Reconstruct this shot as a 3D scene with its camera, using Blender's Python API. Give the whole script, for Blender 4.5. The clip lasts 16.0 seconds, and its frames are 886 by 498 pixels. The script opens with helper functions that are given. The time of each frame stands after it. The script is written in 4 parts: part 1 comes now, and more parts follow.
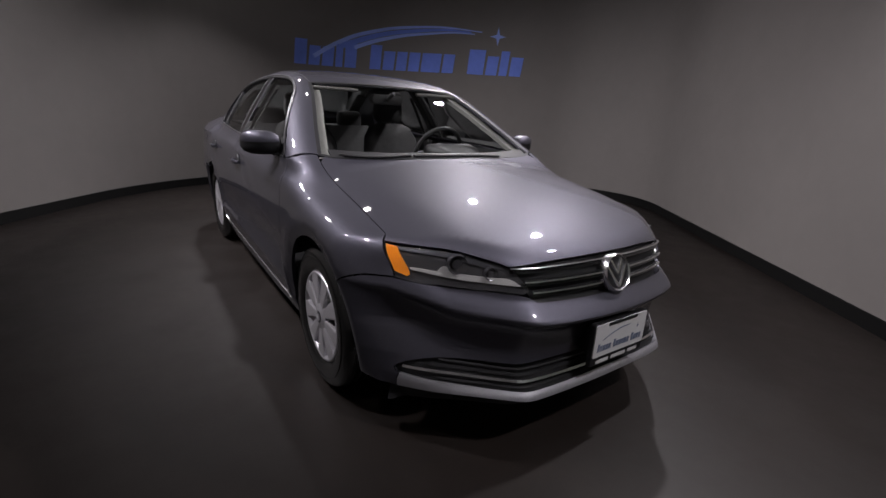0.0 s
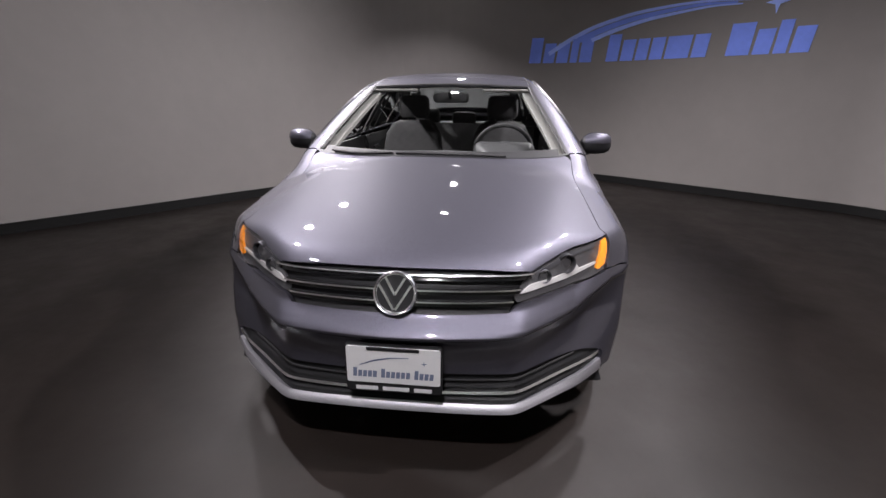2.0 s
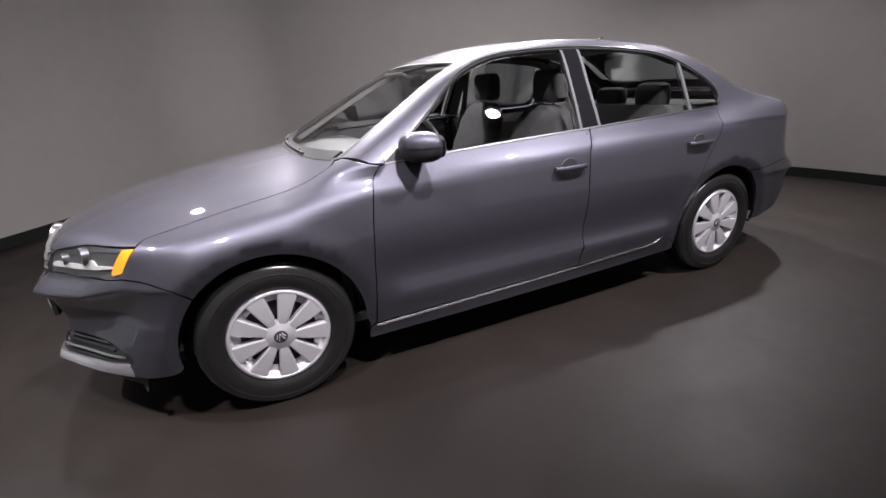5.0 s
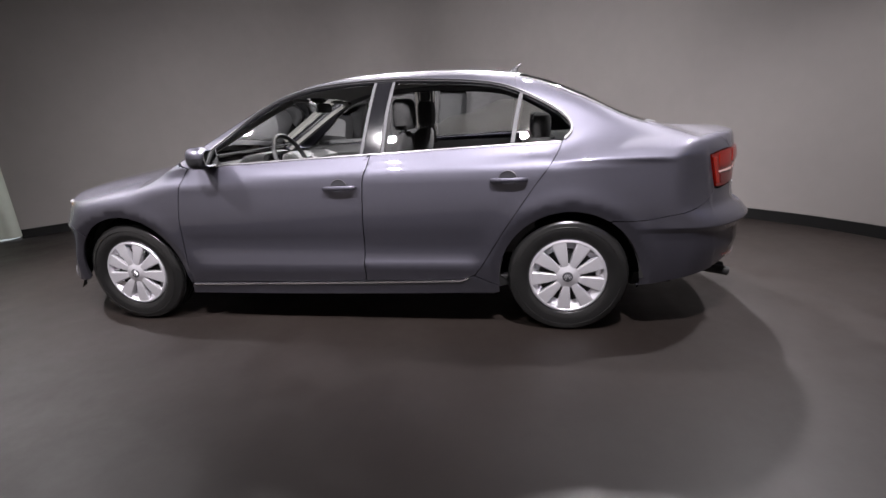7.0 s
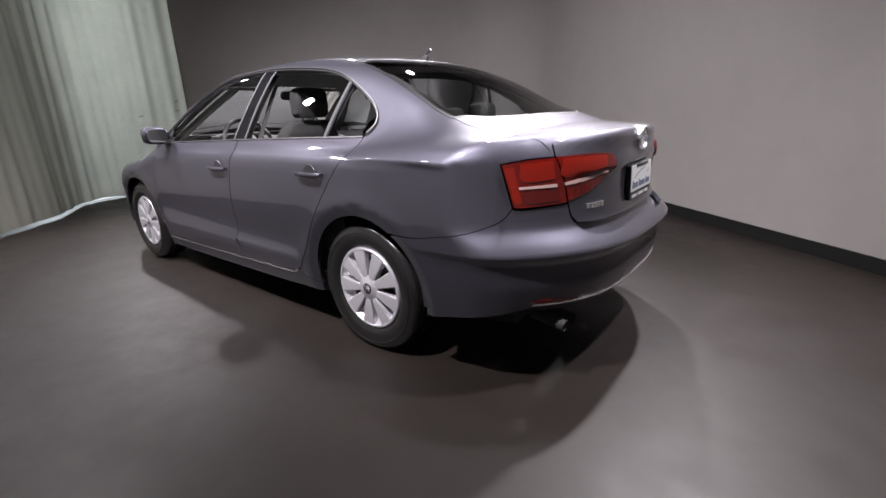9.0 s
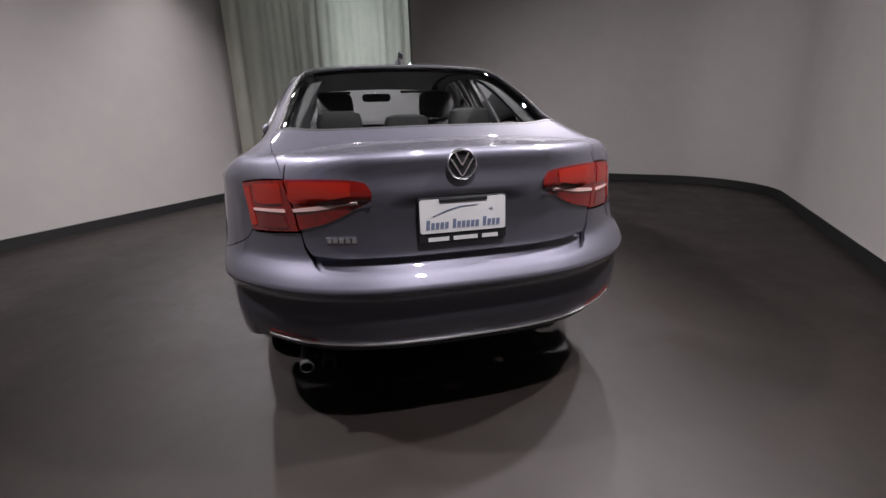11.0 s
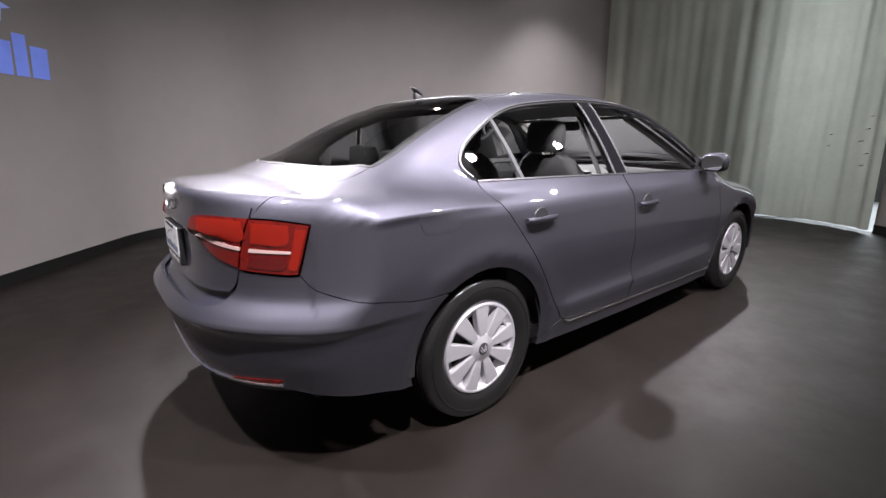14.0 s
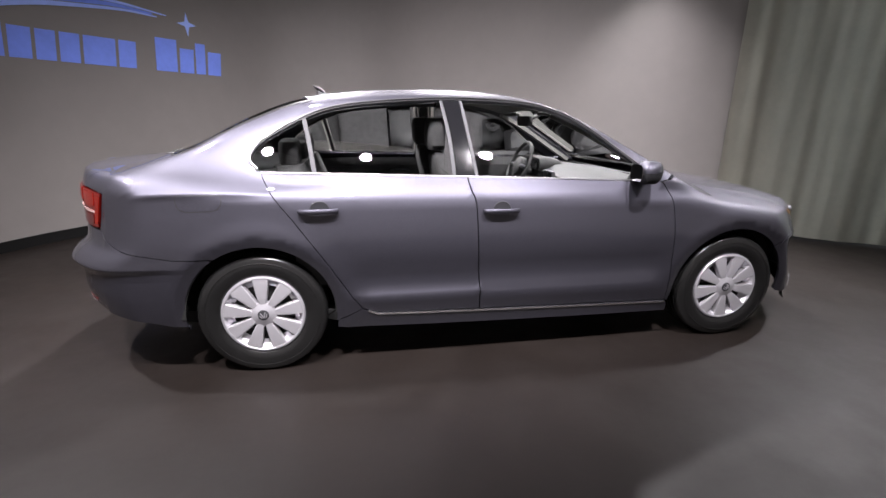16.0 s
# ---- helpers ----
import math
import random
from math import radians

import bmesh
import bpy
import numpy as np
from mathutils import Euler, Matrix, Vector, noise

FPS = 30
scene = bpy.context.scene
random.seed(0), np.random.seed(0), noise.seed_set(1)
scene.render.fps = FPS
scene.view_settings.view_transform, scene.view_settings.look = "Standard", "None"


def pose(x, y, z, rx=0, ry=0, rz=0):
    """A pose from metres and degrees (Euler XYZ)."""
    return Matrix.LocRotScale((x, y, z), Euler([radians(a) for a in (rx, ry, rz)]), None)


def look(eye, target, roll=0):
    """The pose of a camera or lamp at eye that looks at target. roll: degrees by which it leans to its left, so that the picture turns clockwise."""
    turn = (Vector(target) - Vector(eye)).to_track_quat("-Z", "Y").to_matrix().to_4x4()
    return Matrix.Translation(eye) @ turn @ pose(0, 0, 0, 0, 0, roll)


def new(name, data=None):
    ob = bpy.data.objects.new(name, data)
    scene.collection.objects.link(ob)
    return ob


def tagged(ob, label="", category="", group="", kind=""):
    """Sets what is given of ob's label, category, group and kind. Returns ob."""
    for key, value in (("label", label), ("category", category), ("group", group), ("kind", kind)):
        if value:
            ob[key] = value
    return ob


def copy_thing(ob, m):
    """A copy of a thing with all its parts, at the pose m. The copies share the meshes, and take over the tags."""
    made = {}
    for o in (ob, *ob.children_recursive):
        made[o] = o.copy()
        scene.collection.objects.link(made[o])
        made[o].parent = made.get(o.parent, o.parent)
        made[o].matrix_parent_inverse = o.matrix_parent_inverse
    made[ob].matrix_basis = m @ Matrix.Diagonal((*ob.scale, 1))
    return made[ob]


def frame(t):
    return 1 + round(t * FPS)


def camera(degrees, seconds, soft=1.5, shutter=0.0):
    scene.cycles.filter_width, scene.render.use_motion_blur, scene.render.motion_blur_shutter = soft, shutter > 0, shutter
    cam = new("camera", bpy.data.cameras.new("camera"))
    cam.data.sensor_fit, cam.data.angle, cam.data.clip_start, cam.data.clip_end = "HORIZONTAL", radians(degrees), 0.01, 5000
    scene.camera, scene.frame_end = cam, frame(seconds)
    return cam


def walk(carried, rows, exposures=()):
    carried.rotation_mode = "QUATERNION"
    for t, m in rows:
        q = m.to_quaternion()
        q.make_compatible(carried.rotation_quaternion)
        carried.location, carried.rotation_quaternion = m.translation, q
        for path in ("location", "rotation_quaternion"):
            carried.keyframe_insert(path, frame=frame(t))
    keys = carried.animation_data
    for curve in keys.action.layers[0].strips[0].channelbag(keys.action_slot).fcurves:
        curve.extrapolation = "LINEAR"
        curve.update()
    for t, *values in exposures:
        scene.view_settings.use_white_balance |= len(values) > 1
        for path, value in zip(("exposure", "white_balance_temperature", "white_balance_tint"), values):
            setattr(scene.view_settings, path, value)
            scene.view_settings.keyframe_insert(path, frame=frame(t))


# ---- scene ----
cam = camera(89.0, 16.0, soft=1.5)
PATH = [
    (0, (3.117, -1.440, 1.218), (1.548, -0.348, 0.631), 3.17),
    (0.5, (3.310, -1.083, 1.255), (1.616, -0.227, 0.625), 2.91),
    (1, (3.455, -0.650, 1.269), (1.646, -0.120, 0.602), 1.69),
    (1.5, (3.492, -0.211, 1.261), (1.606, -0.034, 0.622), 1.39),
    (2, (3.467, 0.285, 1.264), (1.581, 0.088, 0.628), 0.42),
    (2.5, (3.303, 0.711, 1.288), (1.498, 0.205, 0.590), -0.30),
    (3, (3.039, 1.144, 1.260), (1.406, 0.239, 0.542), -2.07),
    (3.5, (2.696, 1.526, 1.255), (1.233, 0.363, 0.543), -2.63),
    (4, (2.362, 1.941, 1.245), (1.071, 0.582, 0.547), -3.68),
    (4.5, (1.867, 2.268, 1.260), (0.851, 0.726, 0.558), -3.73),
    (5, (1.352, 2.600, 1.267), (0.610, 0.920, 0.575), -3.59),
    (5.5, (0.784, 2.905, 1.267), (0.316, 1.122, 0.593), -3.38),
    (6, (0.154, 3.137, 1.257), (-0.033, 1.281, 0.607), -3.22),
    (6.5, (-0.518, 3.250, 1.233), (-0.407, 1.352, 0.614), -3.21),
    (7, (-1.064, 3.182, 1.191), (-0.735, 1.296, 0.614), -2.95),
    (7.5, (-1.634, 3.005, 1.136), (-1.060, 1.166, 0.596), -2.95),
    (8, (-2.077, 2.779, 1.115), (-1.260, 1.033, 0.584), -2.49),
    (8.5, (-2.498, 2.544, 1.161), (-1.529, 0.887, 0.601), -2.24),
    (9, (-2.876, 2.193, 1.132), (-1.686, 0.699, 0.540), -1.76),
    (9.5, (-3.205, 1.809, 1.105), (-1.804, 0.505, 0.524), -0.98),
    (10, (-3.439, 1.391, 1.135), (-1.880, 0.291, 0.533), -0.90),
    (10.5, (-3.643, 0.930, 1.148), (-1.918, 0.109, 0.541), -0.96),
    (11, (-3.756, 0.421, 1.164), (-1.892, -0.024, 0.567), -1.51),
    (11.5, (-3.762, -0.104, 1.180), (-1.840, -0.118, 0.600), -2.19),
    (12, (-3.656, -0.607, 1.187), (-1.775, -0.196, 0.630), -2.64),
    (12.5, (-3.447, -1.050, 1.181), (-1.680, -0.281, 0.646), -2.52),
    (13, (-3.186, -1.442, 1.177), (-1.610, -0.331, 0.648), -1.96),
    (13.5, (-2.900, -1.811, 1.168), (-1.504, -0.472, 0.661), -1.54),
    (14, (-2.551, -2.135, 1.199), (-1.354, -0.607, 0.719), -0.90),
    (14.5, (-2.165, -2.348, 1.167), (-1.122, -0.707, 0.700), -0.07),
    (15, (-1.737, -2.650, 1.209), (-0.901, -0.903, 0.709), 0.27),
    (15.5, (-1.288, -2.896, 1.242), (-0.682, -1.065, 0.714), 0.34),
    (16, (-0.795, -3.058, 1.284), (-0.464, -1.167, 0.724), 0.47),
]
walk(cam, [(t, look(eye, target, roll)) for t, eye, target, roll in PATH],
     exposures=[(0, -1.38), (.25, -.88), (.5, -.55), (.9, -.32), (3.5, -.26), (5.5, .02), (7, .12), (9, .08), (10.5, .0), (12.5, -.1), (14, .02), (16, .1)])

# ---- plan of the room: an oblong turned against the car, with rounded corners ----
HEIGHT = 4.1
TURN, U0, U1, N0, N1 = -.66, -4.5, 4.5, -3.5, 3.42
CORNERS = ((U1, N1, .9, 90), (U1, N0, 1.2, 0), (U0, N0, 3.0, -90), (U0, N1, 1.4, -180))


def plan_line():
    """The foot of the wall, clockwise from the corner with the curtain: place and outward normal, and the length run."""
    c, q, line = math.cos(TURN), math.sin(TURN), []
    for cu, cn, r, a0 in CORNERS:
        su, sn = math.copysign(1, cu), math.copysign(1, cn)
        for i in range(25):
            a = radians(a0 - 90 * i / 24)
            u, n = cu - su * r + r * math.cos(a), cn - sn * r + r * math.sin(a)
            line.append((c * u - q * n, q * u + c * n, c * math.cos(a) - q * math.sin(a), q * math.cos(a) + c * math.sin(a)))
    line = np.array(line + line[:1])
    return line, np.r_[0, np.cumsum(np.hypot(*np.diff(line[:, :2], axis=0).T))]


PLAN, RUN = plan_line()
AROUND = float(RUN[-1])
OPEN0, OPEN1 = 27.17 - AROUND, 1.90


def on_plan(run, out=0.0, z=0.0):
    """A point at a length along the wall's foot, moved outwards."""
    run = run % AROUND
    x, y, nx, ny = (float(np.interp(run, RUN, PLAN[:, k])) for k in range(4))
    h = math.hypot(nx, ny)
    return (x + out * nx / h, y + out * ny / h, z)


# ---- light: rows of ceiling spots on both sides of the car, daylight behind the curtain ----
world = bpy.data.worlds.new("world")
scene.world = world
world.use_nodes = True
world.node_tree.nodes["Background"].inputs["Color"].default_value = (.5, .55, .62, 1)
world.node_tree.nodes["Background"].inputs["Strength"].default_value = .05

# place, watts, cone, aim
LAMP_Z = 3.6
SPOTS = [((-2.3, -2.2), 1000, 98, (-1.5, .6, .6)), ((-1.0, -2.45), 1180, 87, (-.6, 1.0, .4)), ((.65, -2.45), 1180, 87, (.3, 1.15, .35)), ((2.5, -2.2), 110, 112, (1.7, .2, .7)),
         ((-3.4, -.2), 700, 100, (-2.7, -.1, .2)), ((-1.5, -.2), 160, 84, (-1.7, -.1, .4)),
         ((-1.5, 2.45), 1400, 95, (-.8, -.7, .75)), ((.45, 2.45), 1080, 95, (.8, -.9, .85)), ((2.3, 1.9), 700, 104, (1.7, 1.0, .2)), ((4.2, .1), 820, 66, (2.2, 0, .45))]
for (sx, sy), watts, cone, aim in SPOTS:
    beam = bpy.data.lights.new("spot_beam", "SPOT")
    beam.energy, beam.spot_size, beam.spot_blend, beam.shadow_soft_size = watts, radians(cone), 1.0, .07
    beam.color = (1, .945, .99)
    ob = new("spot_beam", beam)
    ob.matrix_world = look((sx, sy, LAMP_Z - .08), aim)
day = bpy.data.lights.new("daylight_behind_curtain", "AREA")
day.shape, day.size, day.size_y, day.energy, day.color = "RECTANGLE", 2.2, 2.6, 190, (.85, .93, 1.0)
new("daylight_behind_curtain", day).matrix_world = look((7.2, -.45, 2.3), (5.2, -.2, 1.3))

# ---- materials ----
def mat(name, color, rough=.5, metal=0.0, coat=0.0, vary=0.0, scale=4.0, rvary=0.0, bump=0.0, bscale=80.0, spec=.5, rand=0.0):
    """A plain surface with blotches (vary), uneven gloss (rvary) and fine relief (bump)."""
    m = bpy.data.materials.new(name)
    m.use_nodes = True
    nt = m.node_tree
    b = nt.nodes["Principled BSDF"]
    b.inputs["Base Color"].default_value = (*color, 1)
    b.inputs["Roughness"].default_value, b.inputs["Metallic"].default_value = rough, metal
    b.inputs["Coat Weight"].default_value, b.inputs["Coat Roughness"].default_value = coat, .04
    b.inputs["Specular IOR Level"].default_value = spec
    co = nt.nodes.new("ShaderNodeTexCoord")

    def tex(sc, detail=6.0, rgh=.6):
        n = nt.nodes.new("ShaderNodeTexNoise")
        n.inputs["Scale"].default_value, n.inputs["Detail"].default_value, n.inputs["Roughness"].default_value = sc, detail, rgh
        nt.links.new(co.outputs["Object"], n.inputs["Vector"])
        return n

    def span(src, lo, hi):
        r = nt.nodes.new("ShaderNodeMapRange")
        r.inputs["From Min"].default_value, r.inputs["From Max"].default_value = .3, .7
        r.inputs["To Min"].default_value, r.inputs["To Max"].default_value = lo, hi
        nt.links.new(src, r.inputs["Value"])
        return r.outputs["Result"]

    if vary:
        a, c = tex(scale), tex(scale * 7.3)
        mul = nt.nodes.new("ShaderNodeMath")
        mul.operation = "MULTIPLY"
        nt.links.new(span(a.outputs["Fac"], 1 - vary, 1 + vary), mul.inputs[0])
        nt.links.new(span(c.outputs["Fac"], 1 - vary * .5, 1 + vary * .5), mul.inputs[1])
        hsv = nt.nodes.new("ShaderNodeHueSaturation")
        hsv.inputs["Color"].default_value = (*color, 1)
        nt.links.new(mul.outputs[0], hsv.inputs["Value"])
        nt.links.new(hsv.outputs["Color"], b.inputs["Base Color"])
    if rvary:
        n = tex(scale * 2.2, 8.0, .7)
        nt.links.new(span(n.outputs["Fac"], max(rough - rvary, .02), min(rough + rvary, 1)), b.inputs["Roughness"])
    if bump:
        n = tex(bscale, 4.0)
        bp = nt.nodes.new("ShaderNodeBump")
        bp.inputs["Strength"].default_value, bp.inputs["Distance"].default_value = bump, .002
        nt.links.new(n.outputs["Fac"], bp.inputs["Height"])
        nt.links.new(bp.outputs["Normal"], b.inputs["Normal"])
    return m


def glass(name, tint, gloss=.03):
    """See-through pane: tinted, with a mirror sheen that grows at a slant."""
    m = bpy.data.materials.new(name)
    m.use_nodes = True
    nt = m.node_tree
    nt.nodes.remove(nt.nodes["Principled BSDF"])
    out = nt.nodes["Material Output"]
    tr, gl, mx, fr = (nt.nodes.new(k) for k in ("ShaderNodeBsdfTransparent", "ShaderNodeBsdfGlossy", "ShaderNodeMixShader", "ShaderNodeFresnel"))
    tr.inputs["Color"].default_value = (*tint, 1)
    gl.inputs["Roughness"].default_value = gloss
    fr.inputs["IOR"].default_value = 1.85
    nt.links.new(fr.outputs[0], mx.inputs[0])
    nt.links.new(tr.outputs[0], mx.inputs[1])
    nt.links.new(gl.outputs[0], mx.inputs[2])
    nt.links.new(mx.outputs[0], out.inputs["Surface"])
    return m


def cloth(name, color, through_color, share):
    """Thin woven curtain that lets some light through."""
    m = mat(name, color, .9, vary=.12, scale=2.5, bump=.2, bscale=400)
    nt = m.node_tree
    tl, mx = nt.nodes.new("ShaderNodeBsdfTranslucent"), nt.nodes.new("ShaderNodeMixShader")
    tl.inputs["Color"].default_value = (*through_color, 1)
    mx.inputs[0].default_value = share
    nt.links.new(nt.nodes["Principled BSDF"].outputs[0], mx.inputs[1])
    nt.links.new(tl.outputs[0], mx.inputs[2])
    nt.links.new(mx.outputs[0], nt.nodes["Material Output"].inputs["Surface"])
    return m


def flake_paint(name, color):
    """Metallic car paint: flakes under a clear coat."""
    m = mat(name, color, .51, .90, 1.0, spec=.1)
    nt = m.node_tree
    b = nt.nodes["Principled BSDF"]
    b.inputs["Coat Roughness"].default_value = .025
    co = nt.nodes.new("ShaderNodeTexCoord")
    v = nt.nodes.new("ShaderNodeTexVoronoi")
    v.inputs["Scale"].default_value = 900
    nt.links.new(co.outputs["Object"], v.inputs["Vector"])
    bw = nt.nodes.new("ShaderNodeSeparateColor")
    nt.links.new(v.outputs["Color"], bw.inputs["Color"])
    r = nt.nodes.new("ShaderNodeMapRange")
    r.inputs["To Min"].default_value, r.inputs["To Max"].default_value = .82, 1.18
    nt.links.new(bw.outputs[0], r.inputs["Value"])
    h = nt.nodes.new("ShaderNodeHueSaturation")
    h.inputs["Color"].default_value = (*color, 1)
    nt.links.new(r.outputs["Result"], h.inputs["Value"])
    nt.links.new(h.outputs["Color"], b.inputs["Base Color"])
    return m


M_WALL = mat("wall_paint", (.184, .171, .163), .75, vary=.05, scale=.8, bump=.08, bscale=220)
M_FLOOR = mat("floor_coating", (.0102, .0075, .0063), .50, spec=.30, vary=.16, scale=1.3, rvary=.09, bump=.08, bscale=160)
M_BASE = mat("baseboard_rubber", (.004, .004, .004), .7, spec=.2, vary=.1, scale=3)
M_CEIL = mat("ceiling_black", (.03, .03, .03), .9, vary=.1, scale=1)
M_CURTAIN = cloth("curtain_cloth", (.33, .315, .265), (.66, .67, .61), .28)
# blue light of the projected sign, put into surface colour
M_BLUE = mat("projected_blue", (.17, .26, .80), .8, vary=.08, scale=3)
M_PALEBLUE = mat("projected_pale_blue", (.34, .46, .95), .8, vary=.08, scale=3)
M_PAINT = flake_paint("car_paint", (.075, .0735, .092))
# body paint made paler: the light on the upturned lip put into colour
M_LIP_LIT = flake_paint("lit_lip_paint", (.46, .455, .49))
M_MIRRORCAP = flake_paint("mirror_cap_paint", (.064, .0625, .079))
M_CHROME = mat("chrome", (.86, .86, .88), .22, 1.0, rvary=.04, scale=20)
M_FRAME = mat("frame_paint", (.05, .05, .054), .58, spec=.22, rvary=.05, scale=20)
M_TRIM = mat("satin_trim", (.11, .108, .113), .36, .8, rvary=.05, scale=20)
M_BLACK = mat("black_plastic", (.010, .010, .011), .50, spec=.25, vary=.15, scale=12, bump=.05, bscale=500)
M_GLOSSBLACK = mat("gloss_black", (.006, .006, .007), .08, coat=.5, rvary=.02, scale=8)
M_DARK = mat("recess_shade", (.02, .02, .023), .45, rvary=.08, scale=10)
M_UNDER = mat("underbody_black", (.006, .006, .006), .8, vary=.2, scale=6)
M_TYRE = mat("tyre_rubber", (.009, .009, .009), .24, spec=.55, vary=.12, scale=18, rvary=.03)
M_STEEL = mat("dark_steel", (.10, .10, .11), .35, .8, rvary=.08, scale=14)
M_COVER = mat("silver_cover", (.50, .49, .52), .34, .55, coat=.3, rvary=.05, scale=20)
M_RED = mat("red_lens", (.085, .0025, .0015), .10, coat=.6, vary=.25, scale=30, bump=.10, bscale=260)
M_RED_D = mat("red_lens_deep", (.06, .002, .002), .12, coat=.8, bump=.2, bscale=260)
M_RED_B = mat("red_lens_bright", (.15, .006, .002), .12, coat=.4, bump=.2, bscale=260)
M_AMBER = mat("amber_lens", (.85, .30, .02), .2, coat=1.0, bump=.15, bscale=300)
M_LENS = glass("lamp_lens_clear", (.88, .88, .90), .02)
M_GLASS = glass("window_tint", (.92, .945, .93), .0)
M_LAMPBACK = mat("lamp_housing", (.055, .055, .058), .35, .3, rvary=.03, scale=25)
M_LAMPTRIM = mat("lamp_guide", (.48, .475, .46), .3, coat=.5, rvary=.05, scale=30)
M_LAMPSTRIP = mat("lamp_pale_strip", (.42, .28, .26), .2, coat=.8, bump=.1, bscale=300)
M_WHITE = mat("plate_white", (.48, .48, .485), .4, vary=.03, scale=20)
M_GREY = mat("plate_print", (.10, .12, .18), .5, vary=.05, scale=30)
M_FABRIC = mat("seat_fabric", (.030, .029, .030), .9, vary=.2, scale=25, bump=.4, bscale=600)
M_DASH = mat("soft_plastic", (.022, .022, .023), .6, vary=.12, scale=20, bump=.2, bscale=450)
M_LINER = mat("pale_lining", (.15, .147, .138), .85, vary=.05, scale=15, bump=.2, bscale=500)
M_MIRROR = mat("mirror_silver", (.85, .86, .88), .01, 1.0)
M_LAMPFACE = bpy.data.materials.new("spot_face")
M_LAMPFACE.use_nodes = True
M_LAMPFACE.node_tree.nodes["Principled BSDF"].inputs["Emission Color"].default_value = (1, .96, .97, 1)
M_LAMPFACE.node_tree.nodes["Principled BSDF"].inputs["Emission Strength"].default_value = 140

# ---- shape of the car: an implicit solid, cut into panels below ----
def curve(pts):
    """A smooth curve through pairs (t, value), as a fast lookup."""
    pts = sorted(pts)
    t = np.array([p[0] for p in pts], float)
    v = np.array([p[1] for p in pts], float)
    h = np.diff(t)
    d = np.diff(v) / h
    m = np.zeros(len(t))
    m[0], m[-1] = d[0], d[-1]
    for i in range(1, len(t) - 1):
        if d[i - 1] * d[i] > 0:
            w1, w2 = 2 * h[i] + h[i - 1], h[i] + 2 * h[i - 1]
            m[i] = (w1 + w2) / (w1 / d[i - 1] + w2 / d[i])
    ts = np.linspace(t[0], t[-1], 600)
    k = np.clip(np.searchsorted(t, ts, side="right") - 1, 0, len(h) - 1)
    s = (ts - t[k]) / h[k]
    vs = ((1 + 2 * s) * (1 - s) ** 2 * v[k] + s * (1 - s) ** 2 * h[k] * m[k]
          + s * s * (3 - 2 * s) * v[k + 1] + s * s * (s - 1) * h[k] * m[k + 1])
    ker = np.hanning(9)
    pad = np.r_[np.full(4, vs[0]) - (vs[1] - vs[0]) * np.arange(4, 0, -1), vs, np.full(4, vs[-1]) + (vs[-1] - vs[-2]) * np.arange(1, 5)]
    vs = np.convolve(pad, ker / ker.sum(), "valid")
    return lambda q: np.interp(q, ts, vs)


deck_z = curve([(2.35, .62), (2.25, .685), (2.15, .745), (2.0, .805), (1.8, .858), (1.5, .912), (1.2, .955), (.95, .985), (.6, 1.0),
                (-1.4, 1.015), (-1.75, 1.050), (-2.0, 1.054), (-2.2, 1.043), (-2.3, 1.036), (-2.4, .99)])
deck_crown = curve([(2.3, .10), (1.8, .12), (1.0, .13), (0, .10), (-1.5, .09), (-2.4, .07)])
plan_y = curve([(2.35, .75), (2.0, .835), (1.6, .874), (1.2, .884), (.5, .886), (-.5, .888), (-1.3, .886), (-1.7, .874), (-2.0, .852), (-2.45, .80)])
side_dy = curve([(.10, -.11), (.18, -.078), (.22, -.060), (.25, -.044), (.30, -.029), (.34, -.019), (.375, -.009), (.388, 0), (.40, -.001), (.45, -.018), (.50, -.021), (.55, -.014), (.62, -.005), (.68, -.003), (.74, -.007),
                 (.80, -.013), (.86, -.020), (.90, -.024), (.935, -.031), (.97, -.047), (1.0, -.069), (1.1, -.15), (1.5, -.45)])
end_dy = curve([(.10, -.105), (.18, -.078), (.25, -.050), (.32, -.034), (.40, -.023), (.48, -.015), (.56, -.009), (.62, -.005), (.68, -.003), (.74, -.007),
               (.80, -.013), (.86, -.020), (.90, -.024), (.935, -.031), (.97, -.047), (1.0, -.069), (1.1, -.15), (1.5, -.45)])
front_x = curve([(.10, 2.06), (.17, 2.12), (.22, 2.175), (.25, 2.212), (.27, 2.208), (.292, 2.192), (.31, 2.180), (.36, 2.160), (.40, 2.158), (.45, 2.174), (.50, 2.200), (.53, 2.224),
                 (.548, 2.250), (.57, 2.232), (.60, 2.199), (.612, 2.188), (.64, 2.181), (.70, 2.166), (.77, 2.125), (.85, 2.05), (1.1, 1.8)])
flank_x = curve([(.10, 2.09), (.17, 2.14), (.22, 2.17), (.28, 2.19), (.36, 2.190), (.44, 2.190), (.50, 2.198), (.53, 2.208), (.548, 2.221), (.57, 2.213), (.60, 2.202), (.64, 2.187), (.70, 2.166), (.77, 2.125), (.85, 2.05), (1.1, 1.8)])
corner_x = curve([(.10, 2.10), (.17, 2.15), (.22, 2.185), (.28, 2.196), (.36, 2.186), (.44, 2.182), (.50, 2.195), (.53, 2.214), (.548, 2.238), (.57, 2.226), (.60, 2.203), (.612, 2.192), (.64, 2.184), (.70, 2.166), (.77, 2.125), (.85, 2.05), (1.1, 1.8)])
